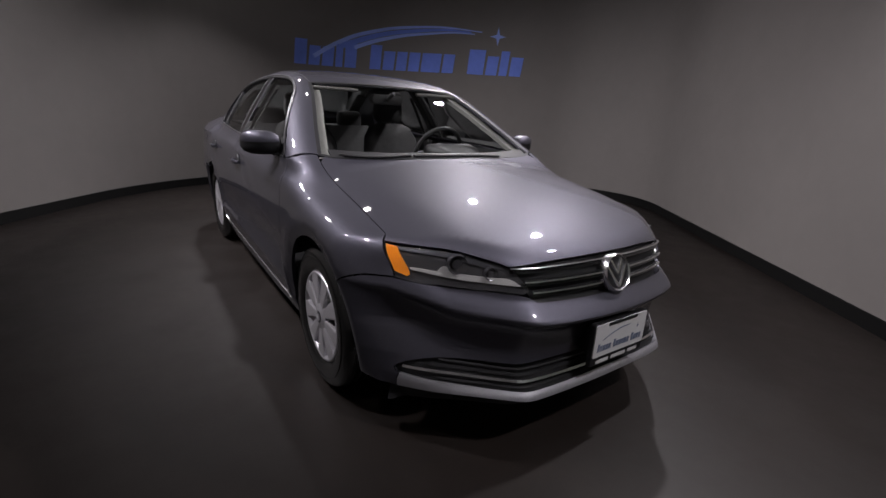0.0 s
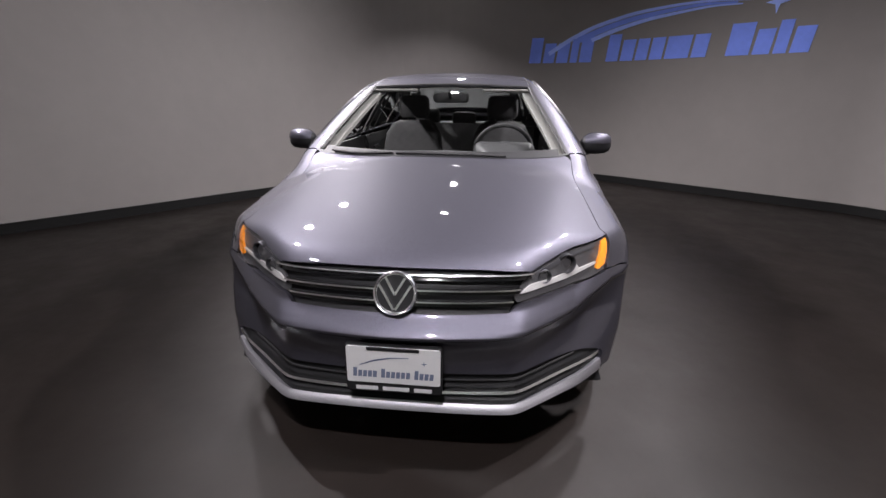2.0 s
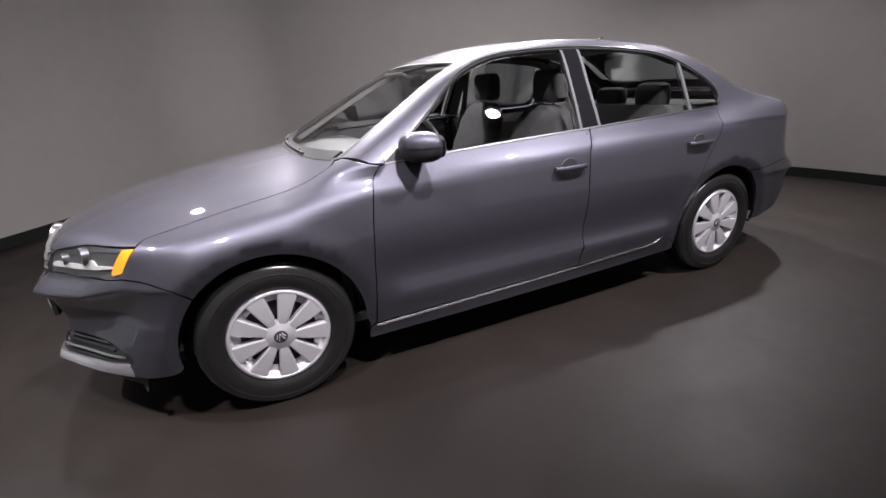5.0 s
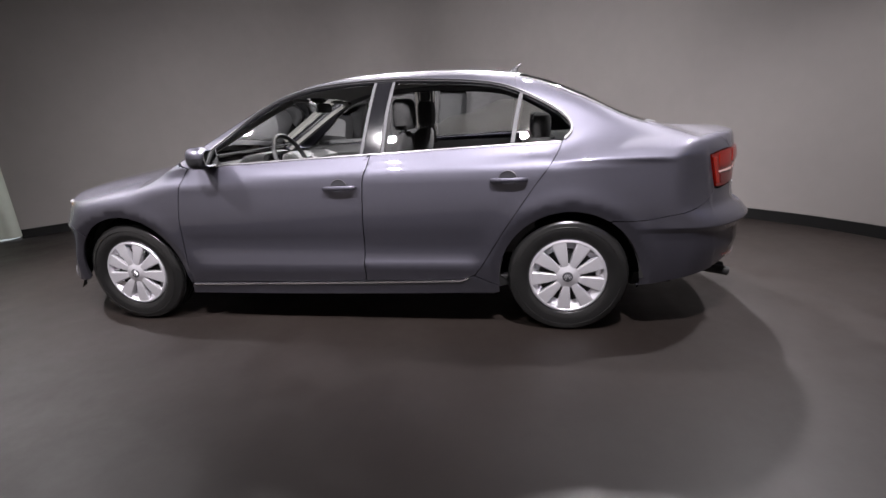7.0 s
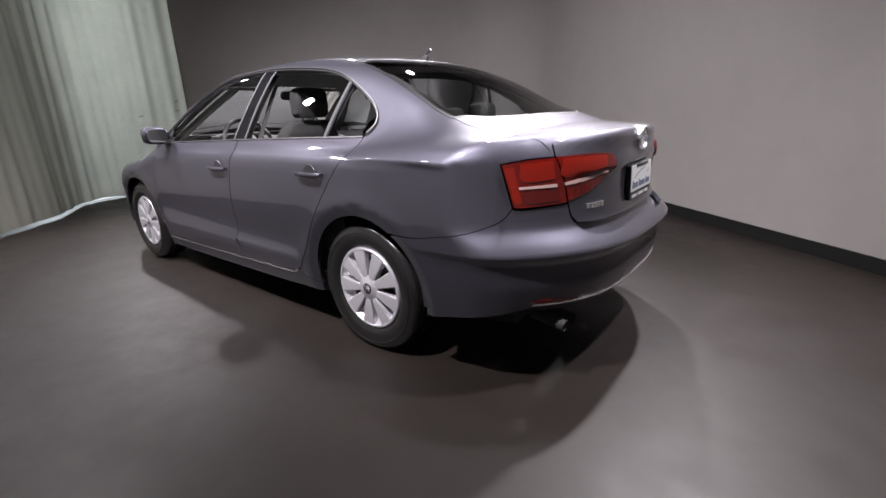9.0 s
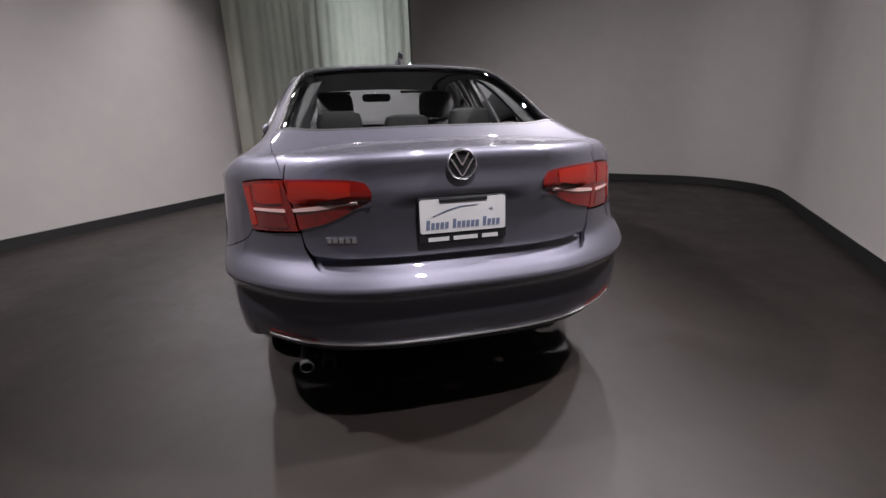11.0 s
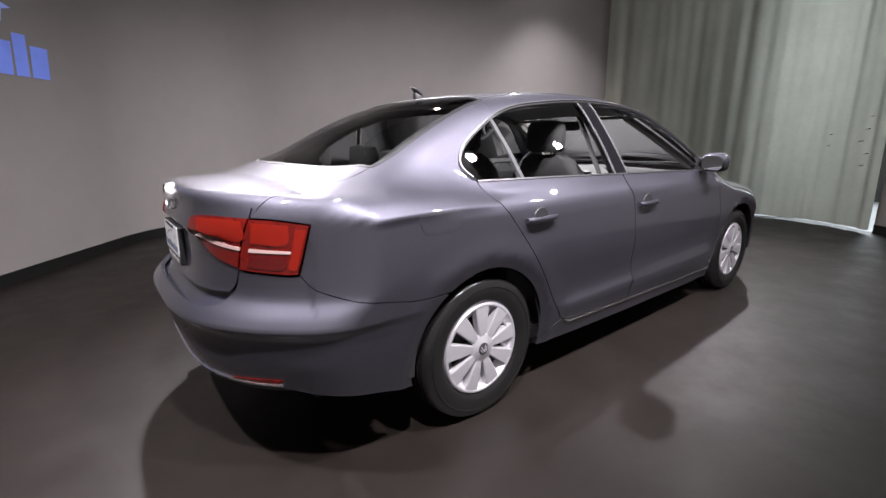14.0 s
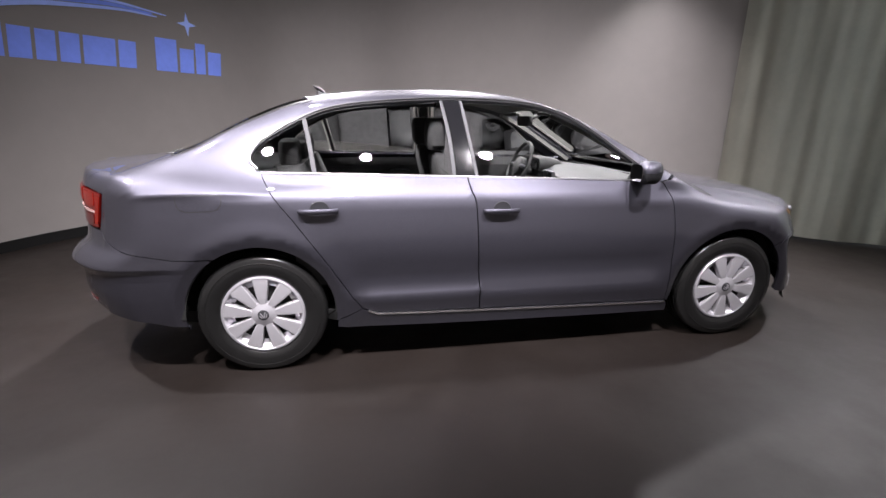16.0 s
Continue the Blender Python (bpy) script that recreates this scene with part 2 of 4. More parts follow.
rear_x = curve([(.10, -2.08), (.2, -2.20), (.30, -2.285), (.36, -2.322), (.40, -2.334), (.46, -2.346), (.50, -2.343), (.54, -2.346), (.57, -2.368), (.588, -2.388), (.61, -2.374), (.64, -2.345),
                (.66, -2.322), (.685, -2.300), (.72, -2.292), (.80, -2.284), (.868, -2.284), (.888, -2.300), (.97, -2.286), (1.04, -2.292), (1.10, -2.30), (1.3, -2.3)])
rear_corner_x = curve([(.10, -2.08), (.2, -2.20), (.30, -2.285), (.36, -2.322), (.40, -2.334), (.46, -2.346), (.50, -2.343), (.54, -2.346), (.57, -2.368), (.588, -2.388), (.61, -2.374), (.64, -2.345),
                (.66, -2.322), (.685, -2.302), (.72, -2.295), (.80, -2.292), (.868, -2.292), (.92, -2.290), (.97, -2.286), (1.04, -2.292), (1.10, -2.30), (1.3, -2.3)])
roof_z = curve([(2.6, -2.0), (1.75, .45), (1.5, .70), (1.08, .962), (.90, 1.06), (.70, 1.168), (.44, 1.303), (.28, 1.370), (.13, 1.410), (-.05, 1.435), (-.20, 1.445),
                (-.40, 1.45), (-.70, 1.442), (-1.0, 1.415), (-1.15, 1.388), (-1.35, 1.315), (-1.6, 1.19), (-1.85, 1.06), (-1.98, .92), (-2.08, .2), (-2.7, -5.0)])
crease_rise = curve([(2.2, -.07), (1.5, -.065), (.8, -.045), (-.3, 0), (-1.3, .012), (-2.4, .005)])
cabin_y = curve([(1.3, .79), (1.0, .81), (.5, .828), (-.5, .832), (-1.0, .812), (-1.4, .775), (-1.8, .715), (-2.2, .64)])


def smax(a, b, r):
    h = np.maximum(r - np.abs(a - b), 0)
    return np.maximum(a, b) + h * h / (4 * r)


def solid(x, y, z):
    """Below nought inside the car, above nought outside."""
    ay = np.abs(y)
    zs = z - crease_rise(x) * np.clip((z - .5) / .4, 0, 1)
    ends = np.clip((np.abs(x) - .76) / .2, 0, 1)
    ends = ends * ends * (3 - 2 * ends)
    crest = .008 * np.exp(-((zs - .926) / .013) ** 2) * np.clip((.6 - x) / .9, 0, 1)
    side = ay - plan_y(x) - crest - side_dy(zs) * (1 - ends) - end_dy(zs) * ends
    band = np.clip((-1.60 - x) / .25, 0, 1) * np.interp(z, [.42, .52, .565, .588, .63, .70, .78], [0, -.004, -.001, .014, .008, .002, 0])
    ring = np.minimum(np.hypot(x - 1.3255, z - .315), np.hypot(x + 1.3255, z - .315))
    arch = band + .006 * np.exp(-((ring - .43) / .05) ** 2) - .014 * np.clip((.412 - ring) / .05, 0, 1)
    fold = ay - (.66 - .17 * (x - .95))
    ridge = np.clip((x - .9) / .3, 0, 1) * .5 * (fold + np.sqrt(fold * fold + .0036))
    top = z - (deck_z(x) - deck_crown(x) * y * y - .16 * ridge)
    lift = z - (.022 * np.clip((ay - .3) / .35, 0, 1) + .05 * np.clip((ay - .60) / .16, 0, 1)) * np.clip((z - .36) / .14, 0, 1)
    wrap = np.clip((ay - .50) / .26, 0, 1)
    wrap = wrap * wrap * (3 - 2 * wrap)
    turn = np.clip((ay - .61) / .24, 0, 1)
    turn = turn * turn * (3 - 2 * turn)
    kink = ay - .40
    kink = .5 * (kink + np.sqrt(kink * kink + np.interp(z, [.60, .66], [.0006, .003])))
    wing = ay - .70
    wing = np.interp(z, [.46, .76], [0, .40]) * .5 * (wing + np.sqrt(wing * wing + .0008))
    nose = x - ((front_x(lift) * (1 - wrap) + corner_x(lift) * wrap) * (1 - turn) + flank_x(lift) * turn - (np.interp(z, [.30, .50], [.075, .31]) * (1 - turn) + np.interp(z, [.38, .80], [.16, .31]) * turn) * ay * ay - np.interp(z, [.48, .80], [.735, .61]) * kink - wing)
    bow = np.clip((z - .55) / .38, 0, 1)
    plain = np.clip((ay - .38) / .2, 0, 1)
    tail = (rear_x(z) * (1 - plain) + rear_corner_x(z) * plain + (.31 + .06 * bow * bow * (3 - 2 * bow)) * (ay / .8) ** 3.2) - x
    edge = z - .95
    tail = tail + .75 * np.clip((ay - .33) / .3, 0, 1) * .5 * (edge + np.sqrt(edge * edge + .0003))
    low = smax(smax(side - arch, top, .07), smax(nose, tail, .05), np.interp(z, [.60, .95], [.065, .045]))
    gh = smax(ay - (cabin_y(x) - .50 * np.maximum(z - .95, 0) - .25 * np.maximum(z - .95, 0) ** 2), z - (roof_z(x) - .10 * y * y), .09)
    blend = np.clip((-1.15 - x) / .35, 0, 1)
    return -smax(-low, -gh, .03 + .12 * blend * blend * (3 - 2 * blend))


def cast(o, d, near=0.0, far=2.6, steps=130):
    """First meeting of the rays o + t d with the solid."""
    n = len(o)
    lo, hi, found = np.full(n, float(near)), np.full(n, float(far)), np.zeros(n, bool)
    last = np.full(n, float(near))
    for t in np.linspace(near, far, steps)[1:]:
        live = ~found
        p = o[live] + d[live] * t
        inside = solid(p[:, 0], p[:, 1], p[:, 2]) < 0
        idx = np.where(live)[0][inside]
        lo[idx], hi[idx], found[idx] = last[idx], t, True
        last[:] = t
    for _ in range(18):
        mid = (lo + hi) / 2
        p = o + d * mid[:, None]
        ins = solid(p[:, 0], p[:, 1], p[:, 2]) < 0
        hi, lo = np.where(ins, mid, hi), np.where(ins, lo, mid)
    return o + d * ((lo + hi) / 2)[:, None], found


def slope(p):
    e = 2e-3
    g = np.stack([solid(p[:, 0] + e * (k == 0), p[:, 1] + e * (k == 1), p[:, 2] + e * (k == 2))
                  - solid(p[:, 0] - e * (k == 0), p[:, 1] - e * (k == 1), p[:, 2] - e * (k == 2)) for k in range(3)], 1)
    return g / (np.linalg.norm(g, axis=1, keepdims=True) + 1e-12)

# ---- tools for meshes ----
def mesh_ob(name, verts, faces, material, parent=None, label="", smooth=False, normals=None):
    me = bpy.data.meshes.new(name)
    me.from_pydata([tuple(map(float, v)) for v in verts], [], faces)
    me.materials.append(material)
    if smooth or normals is not None:
        me.shade_smooth()
    if normals is not None:
        me.normals_split_custom_set([tuple(map(float, normals[i])) if normals[i] is not None else (0, 0, 0) for f in me.polygons for i in f.vertices])
    ob = new(name, me)
    ob.parent = parent
    ob.shadow_terminator_geometry_offset = .3
    if label:
        ob["label"] = label
    return ob


def part(name, bm, material, parent=None, label="", smooth=False, m=None):
    """Links a bmesh as one mesh object under a thing or a part."""
    if m is not None:
        bmesh.ops.transform(bm, matrix=m, verts=bm.verts)
    bmesh.ops.recalc_face_normals(bm, faces=bm.faces)
    me = bpy.data.meshes.new(name)
    bm.to_mesh(me)
    bm.free()
    me.materials.append(material)
    if smooth:
        me.shade_smooth()
        me.set_sharp_from_angle(angle=radians(38))
    ob = new(name, me)
    ob.parent = parent
    if label:
        ob["label"] = label
    return ob


def box(x0, x1, y0, y1, z0, z1, bevel=0.0, seg=2):
    bm = bmesh.new()
    bmesh.ops.create_cube(bm, size=1, matrix=Matrix.LocRotScale(((x0 + x1) / 2, (y0 + y1) / 2, (z0 + z1) / 2), None, (x1 - x0, y1 - y0, z1 - z0)))
    if bevel:
        bmesh.ops.bevel(bm, geom=bm.edges[:], offset=bevel, segments=seg, profile=.5, affect="EDGES")
    return bm


def lathe(profile, seg=48, m=None):
    """Turns (radius, height) pairs about z."""
    bm = bmesh.new()
    rings = []
    for r, h in profile:
        rings.append([bm.verts.new((r * math.cos(2 * math.pi * i / seg), r * math.sin(2 * math.pi * i / seg), h)) for i in range(seg)] if r > 1e-6 else [bm.verts.new((0, 0, h))])
    for a, b in zip(rings, rings[1:]):
        for i in range(seg):
            j = (i + 1) % seg
            f = [a[i % len(a)], a[j % len(a)], b[j % len(b)], b[i % len(b)]]
            f = list(dict.fromkeys(f))
            if len(f) > 2:
                bm.faces.new(f)
    if m is not None:
        bmesh.ops.transform(bm, matrix=m, verts=bm.verts)
    return bm


def rod(points, r, seg=8, closed=False):
    """A round bar along points."""
    bm = bmesh.new()
    pts = [Vector(p) for p in points]
    rings, up = [], Vector((0, 0, 1))
    n = len(pts)
    for i, p in enumerate(pts):
        a = pts[(i - 1) % n] if closed or i else p
        b = pts[(i + 1) % n] if closed or i < n - 1 else p
        d = (b - a).normalized()
        u = d.cross(up)
        u = u.normalized() if u.length > 1e-3 else Vector((1, 0, 0))
        w = u.cross(d)
        rr = r[i] if isinstance(r, (list, tuple)) else r
        rings.append([bm.verts.new(p + rr * (math.cos(2 * math.pi * k / seg) * u + math.sin(2 * math.pi * k / seg) * w)) for k in range(seg)])
    for i in range(n if closed else n - 1):
        a, b = rings[i], rings[(i + 1) % n]
        for k in range(seg):
            bm.faces.new((a[k], a[(k + 1) % seg], b[(k + 1) % seg], b[k]))
    if not closed:
        bm.faces.new(rings[0][::-1])
        bm.faces.new(rings[-1])
    return bm


def loft(sections, cap=True):
    """Skin through rings with the same number of points."""
    bm = bmesh.new()
    rings = [[bm.verts.new(p) for p in s] for s in sections]
    n = len(rings[0])
    for a, b in zip(rings, rings[1:]):
        for k in range(n):
            bm.faces.new((a[k], a[(k + 1) % n], b[(k + 1) % n], b[k]))
    if cap:
        bm.faces.new(rings[0][::-1])
        bm.faces.new(rings[-1])
    return bm


def round_rect(w, h, r, n=5):
    out = []
    for cx, cy, a0 in ((w / 2 - r, h / 2 - r, 0), (-w / 2 + r, h / 2 - r, 90), (-w / 2 + r, -h / 2 + r, 180), (w / 2 - r, -h / 2 + r, 270)):
        for i in range(n):
            a = radians(a0 + 90 * i / (n - 1))
            out.append((cx + r * math.cos(a), cy + r * math.sin(a)))
    return out


def prism(poly, depth, bevel=0.0):
    """A flat outline in x, y with a thickness along z from 0."""
    bm = bmesh.new()
    a = [bm.verts.new((x, y, 0)) for x, y in poly]
    b = [bm.verts.new((x, y, depth)) for x, y in poly]
    bm.faces.new(a[::-1])
    top = bm.faces.new(b)
    n = len(poly)
    for i in range(n):
        bm.faces.new((a[i], a[(i + 1) % n], b[(i + 1) % n], b[i]))
    if bevel:
        bmesh.ops.bevel(bm, geom=list(top.edges), offset=bevel, segments=2, profile=.5, affect="EDGES")
    return bm


# ---- panels cut from the solid ----
def spline(pts, step=.02):
    """A dense smooth line through points (Catmull-Rom)."""
    p = np.array(pts, float)
    if len(p) == 2:
        n = max(2, int(np.linalg.norm(p[1] - p[0]) / step) + 1)
        return p[0] + (p[1] - p[0]) * np.linspace(0, 1, n)[:, None]
    out = []
    e = np.vstack([2 * p[0] - p[1], p, 2 * p[-1] - p[-2]])
    for i in range(1, len(e) - 2):
        n = max(2, int(np.linalg.norm(e[i + 1] - e[i]) / step) + 1)
        s = np.linspace(0, 1, n, endpoint=False)[:, None]
        a, b, c, d = e[i - 1], e[i], e[i + 1], e[i + 2]
        out.append(.5 * (2 * b + (c - a) * s + (2 * a - 5 * b + 4 * c - d) * s * s + (3 * b - a - 3 * c + d) * s ** 3))
    return np.vstack(out + [p[-1:]])


def on_side(pts):
    q = spline(pts)
    o = np.c_[q[:, 0], np.full(len(q), 1.3), q[:, 1]]
    return cast(o, np.tile((0., -1., 0.), (len(q), 1)))[0]


def on_top(pts):
    q = spline(pts)
    return cast(np.c_[q, np.full(len(q), 1.8)], np.tile((0., 0., -1.), (len(q), 1)))[0]


def on_end(pts, s):
    """Points (degrees to the left, height) on the nose (s = 1) or the tail (s = -1)."""
    q = spline(np.array(pts, float) * (.016, 1)) / (.016, 1)
    a = np.radians(q[:, 0])
    d = np.c_[s * np.cos(a), np.sin(a), 0 * a]
    o = np.c_[s * 1.35 + 1.7 * d[:, 0], 1.7 * d[:, 1], q[:, 1]]
    return cast(o, -d)[0]


def nose(*pts):
    return on_end(pts, 1)


def tail(*pts):
    return on_end(pts, -1)


class Flat:
    """Rays along one direction; n points out of the car."""
    def __init__(self, n, u, w):
        self.n, self.u, self.w = (np.array(v, float) / np.linalg.norm(v) for v in (n, u, w))
        if np.cross(self.u, self.w) @ self.n < 0:
            self.u = -self.u

    def flat(self, p):
        return np.c_[p @ self.u, p @ self.w]

    def rays(self, q):
        return q[:, :1] * self.u + q[:, 1:] * self.w + 3 * self.n, np.tile(-self.n, (len(q), 1)), 3.4


class Round:
    """Rays towards an upright axis at the front or rear axle."""
    def __init__(self, s):
        self.s = s

    def flat(self, p):
        return np.c_[self.s * .9 * np.arctan2(p[:, 1], self.s * p[:, 0] - 1.35), p[:, 2]]

    def rays(self, q):
        a = q[:, 0] / (.9 * self.s)
        d = np.c_[self.s * np.cos(a), np.sin(a), 0 * a]
        return np.c_[self.s * 1.35 + 1.7 * d[:, 0], 1.7 * d[:, 1], q[:, 1]], -d, 1.65


c40, s40 = math.cos(radians(38)), math.sin(radians(38))
SIDE = Flat((0, c40, s40), (1, 0, 0), (0, -s40, c40))
TOP = Flat((0, 0, 1), (0, 1, 0), (1, 0, 0))
LID = Flat((-c40, 0, s40), (0, 1, 0), (s40, 0, c40))
NOSE, TAIL = Round(1), Round(-1)


def clip(poly, x0, x1, y0, y1):
    for axis, lim, keep in ((0, x0, 1), (0, x1, -1), (1, y0, 1), (1, y1, -1)):
        out = []
        for i in range(len(poly)):
            a, b = poly[i - 1], poly[i]
            ia, ib = (a[axis] - lim) * keep >= 0, (b[axis] - lim) * keep >= 0
            if ia != ib:
                t = (lim - a[axis]) / (b[axis] - a[axis])
                q = [a[0] + t * (b[0] - a[0]), a[1] + t * (b[1] - a[1])]
                q[axis] = lim
                out.append(tuple(q))
            if ib:
                out.append(b)
        poly = out
        if not poly:
            return []
    return poly


def cut(outline, dom, step, gap):
    """Cells of a grid inside an outline, in the flat plane of dom."""
    p = dom.flat(np.asarray(outline))
    keep = np.r_[True, np.linalg.norm(np.diff(p, axis=0), axis=1) > 1e-4]
    p = p[keep]
    if np.linalg.norm(p[0] - p[-1]) < 1e-4:
        p = p[:-1]
    if np.sum(p[:, 0] * np.roll(p[:, 1], -1) - np.roll(p[:, 0], -1) * p[:, 1]) < 0:
        p = p[::-1]
    if gap:
        e = np.roll(p, -1, 0) - np.roll(p, 1, 0)
        e /= np.linalg.norm(e, axis=1, keepdims=True) + 1e-9
        p = p + gap * np.c_[-e[:, 1], e[:, 0]]
    lo = p.min(0) - 1e-3
    n = np.ceil((p.max(0) - lo + 2e-3) / step).astype(int)
    size = (p.max(0) - lo + 1e-3) / n
    hit = np.zeros(n, bool)
    for a, b in zip(p, np.roll(p, -1, 0)):
        k = max(2, int(np.linalg.norm(b - a) / (step * .15)) + 2)
        q = ((a + (b - a) * np.linspace(0, 1, k)[:, None] - lo) / size).astype(int)
        hit[np.clip(q[:, 0], 0, n[0] - 1), np.clip(q[:, 1], 0, n[1] - 1)] = True
    hit2 = hit.copy()
    hit2[1:] |= hit[:-1]
    hit2[:-1] |= hit[1:]
    hit2[:, 1:] |= hit[:, :-1]
    hit2[:, :-1] |= hit[:, 1:]
    cx, cy = np.meshgrid(lo[0] + size[0] * (np.arange(n[0]) + .5), lo[1] + size[1] * (np.arange(n[1]) + .5), indexing="ij")
    inside = np.zeros(n, bool)
    for (ax, ay), (bx, by) in zip(p, np.roll(p, -1, 0)):
        if ay != by:
            cross = ((ay > cy) != (by > cy)) & (cx < (bx - ax) * (cy - ay) / (by - ay) + ax)
            inside ^= cross
    poly = [tuple(q) for q in p]
    keys, verts, faces = {}, [], []

    def vert(q):
        k = (round(q[0] * 2e4), round(q[1] * 2e4))
        if k not in keys:
            keys[k] = len(verts)
            verts.append(q)
        return keys[k]

    for i in range(n[0]):
        for j in range(n[1]):
            x0, y0 = lo[0] + i * size[0], lo[1] + j * size[1]
            if hit2[i, j]:
                c = clip(poly, x0, x0 + size[0], y0, y0 + size[1])
            elif inside[i, j]:
                c = [(x0, y0), (x0 + size[0], y0), (x0 + size[0], y0 + size[1]), (x0, y0 + size[1])]
            else:
                continue
            f = list(dict.fromkeys(vert(q) for q in c))
            if len(f) > 2:
                faces.append(f)
    return np.array(verts), faces


def panel(name, outline, dom, material, parent, label="", step=.045, off=0.0, rim=.02, gap=.002, mirror=False):
    """A sheet of the car's skin inside an outline, with its edge turned in."""
    q, faces = cut(outline, dom, step, gap)
    o, d, far = dom.rays(q)
    p, _ = cast(o, d, 0, far, 160)
    nrm = slope(p)
    p = p + nrm * off
    verts, normals = list(p), list(nrm)
    if rim:
        count = {}
        for f in faces:
            for a, b in zip(f, f[1:] + f[:1]):
                count[(a, b)] = count.get((a, b), 0) + 1
        for (a, b) in list(count):
            if (b, a) not in count:
                k = len(verts)
                verts += [p[a], p[b], p[b] - nrm[b] * rim, p[a] - nrm[a] * rim]
                e = p[b] - p[a]
                side = np.cross(e, nrm[a])
                side = side / (np.linalg.norm(side) + 1e-9)
                normals += [side] * 4
                faces.append([k + 1, k, k + 3, k + 2])
    if mirror:
        verts = [v * (1, -1, 1) for v in verts]
        normals = [v * (1, -1, 1) for v in normals]
        faces = [f[::-1] for f in faces]
    return mesh_ob(name, verts, faces, material, parent, label, normals=normals)


def both(name, outline, dom, material, parents, label="", **k):
    """The same panel on the left and the right side."""
    return [panel(name, outline, dom, material, parents[s] if isinstance(parents, list) else parents, label, mirror=s == 1, **k) for s in (0, 1)]


def join(*lines):
    return np.vstack(lines)


def arc(cx, cz, r, a0, a1, n=24):
    """Part of a wheel arch, on the side of the car."""
    a = np.radians(np.linspace(a0, a1, n))
    return on_side(np.c_[cx + r * np.cos(a), cz + r * np.sin(a)])


def strip(line, dom_normal, width, thick):
    """A flat trim strip along a line on the skin: sections of width and thickness."""
    pts = np.asarray(line)
    nr = slope(pts)
    t = np.gradient(pts, axis=0)
    t /= np.linalg.norm(t, axis=1, keepdims=True) + 1e-9
    w = np.cross(nr, t)
    return loft([[Vector(p + w_ * width / 2 * a + n_ * b) for a, b in ((-1, -.004), (-.8, thick), (.8, thick), (1, -.004))] for p, w_, n_ in zip(pts, w, nr)])


def flip_y(ob, parent, name=None):
    """A mirrored copy of a mesh part for the other side."""
    me = ob.data.copy()
    bm = bmesh.new()
    bm.from_mesh(me)
    bmesh.ops.transform(bm, matrix=Matrix.Diagonal((1, -1, 1, 1)), verts=bm.verts)
    bmesh.ops.reverse_faces(bm, faces=bm.faces)
    bm.to_mesh(me)
    bm.free()
    o = new(name or ob.name.split(".")[0], me)
    o.parent = parent
    if "label" in ob:
        o["label"] = ob["label"]
    return o

# ---- the room ----
def tube(out0, out1, z0, z1, run0, run1):
    """An upright wall along the plan between two offsets."""
    bm = bmesh.new()
    runs = sorted({run0, run1, *[float(r) + k * AROUND for r in RUN for k in (0, 1) if run0 < r + k * AROUND < run1], *np.arange(run0, run1, .2)})
    cols = [[bm.verts.new(on_plan(r, o, z)) for o, z in ((out0, z0), (out0, z1), (out1, z1), (out1, z0))] for r in runs]
    for a, b in zip(cols, cols[1:]):
        for j in range(4):
            bm.faces.new((a[j], b[j], b[(j + 1) % 4], a[(j + 1) % 4]))
    bm.faces.new(cols[0])
    bm.faces.new(cols[-1][::-1])
    bmesh.ops.remove_doubles(bm, verts=bm.verts, dist=1e-5)
    return bm


def sheet(out, out_open, z0, z1):
    """A slab over the whole plan; its edge stops short in the opening."""
    bm = bmesh.new()
    ring = [on_plan(r, out_open if (r - OPEN0) % AROUND < OPEN1 - OPEN0 else out) for r in np.arange(0, AROUND - .05, .1)]
    lo, hi = [bm.verts.new((x, y, z0)) for x, y, _ in ring], [bm.verts.new((x, y, z1)) for x, y, _ in ring]
    bm.faces.new(lo)
    bm.faces.new(hi[::-1])
    for k in range(len(ring)):
        bm.faces.new((lo[k - 1], lo[k], hi[k], hi[k - 1]))
    return bm


def curved(poly, thick, back=.002):
    """A flat outline (length along the wall, height) laid on the wall's face; its edges are made dense."""
    bm = bmesh.new()
    dense = []
    for (x0, z0), (x1, z1) in zip(poly, poly[1:] + poly[:1]):
        k = max(1, int(math.hypot(x1 - x0, z1 - z0) / .06))
        dense += [(x0 + (x1 - x0) * i / k, z0 + (z1 - z0) * i / k) for i in range(k)]
    front = [bm.verts.new(on_plan(x, -thick - back, z)) for x, z in dense]
    rear = [bm.verts.new(on_plan(x, -back, z)) for x, z in dense]
    f = bm.faces.new(front)
    for i in range(len(dense)):
        k = (i + 1) % len(dense)
        bm.faces.new((front[i], rear[i], rear[k], front[k]))
    bmesh.ops.triangulate(bm, faces=[f])
    return bm


tagged(part("floor", sheet(.12, .03, -.12, 0), M_FLOOR), "dark brown-black coated concrete floor, smooth and faintly glossy", "floor", kind="structure")
tagged(part("wall", tube(0, .12, 0, HEIGHT, OPEN1, OPEN0 + AROUND), M_WALL, smooth=True), "plain grey painted wall with rounded corners", "wall", kind="structure")
tagged(part("ceiling", sheet(.5, .5, HEIGHT, HEIGHT + .1), M_CEIL), "dark ceiling", "ceiling", kind="structure")
tagged(part("baseboard", tube(-.014, .004, 0, .105, OPEN1 + .01, OPEN0 + AROUND - .01), M_BASE, smooth=True), "black rubber baseboard", "baseboard", kind="structure")

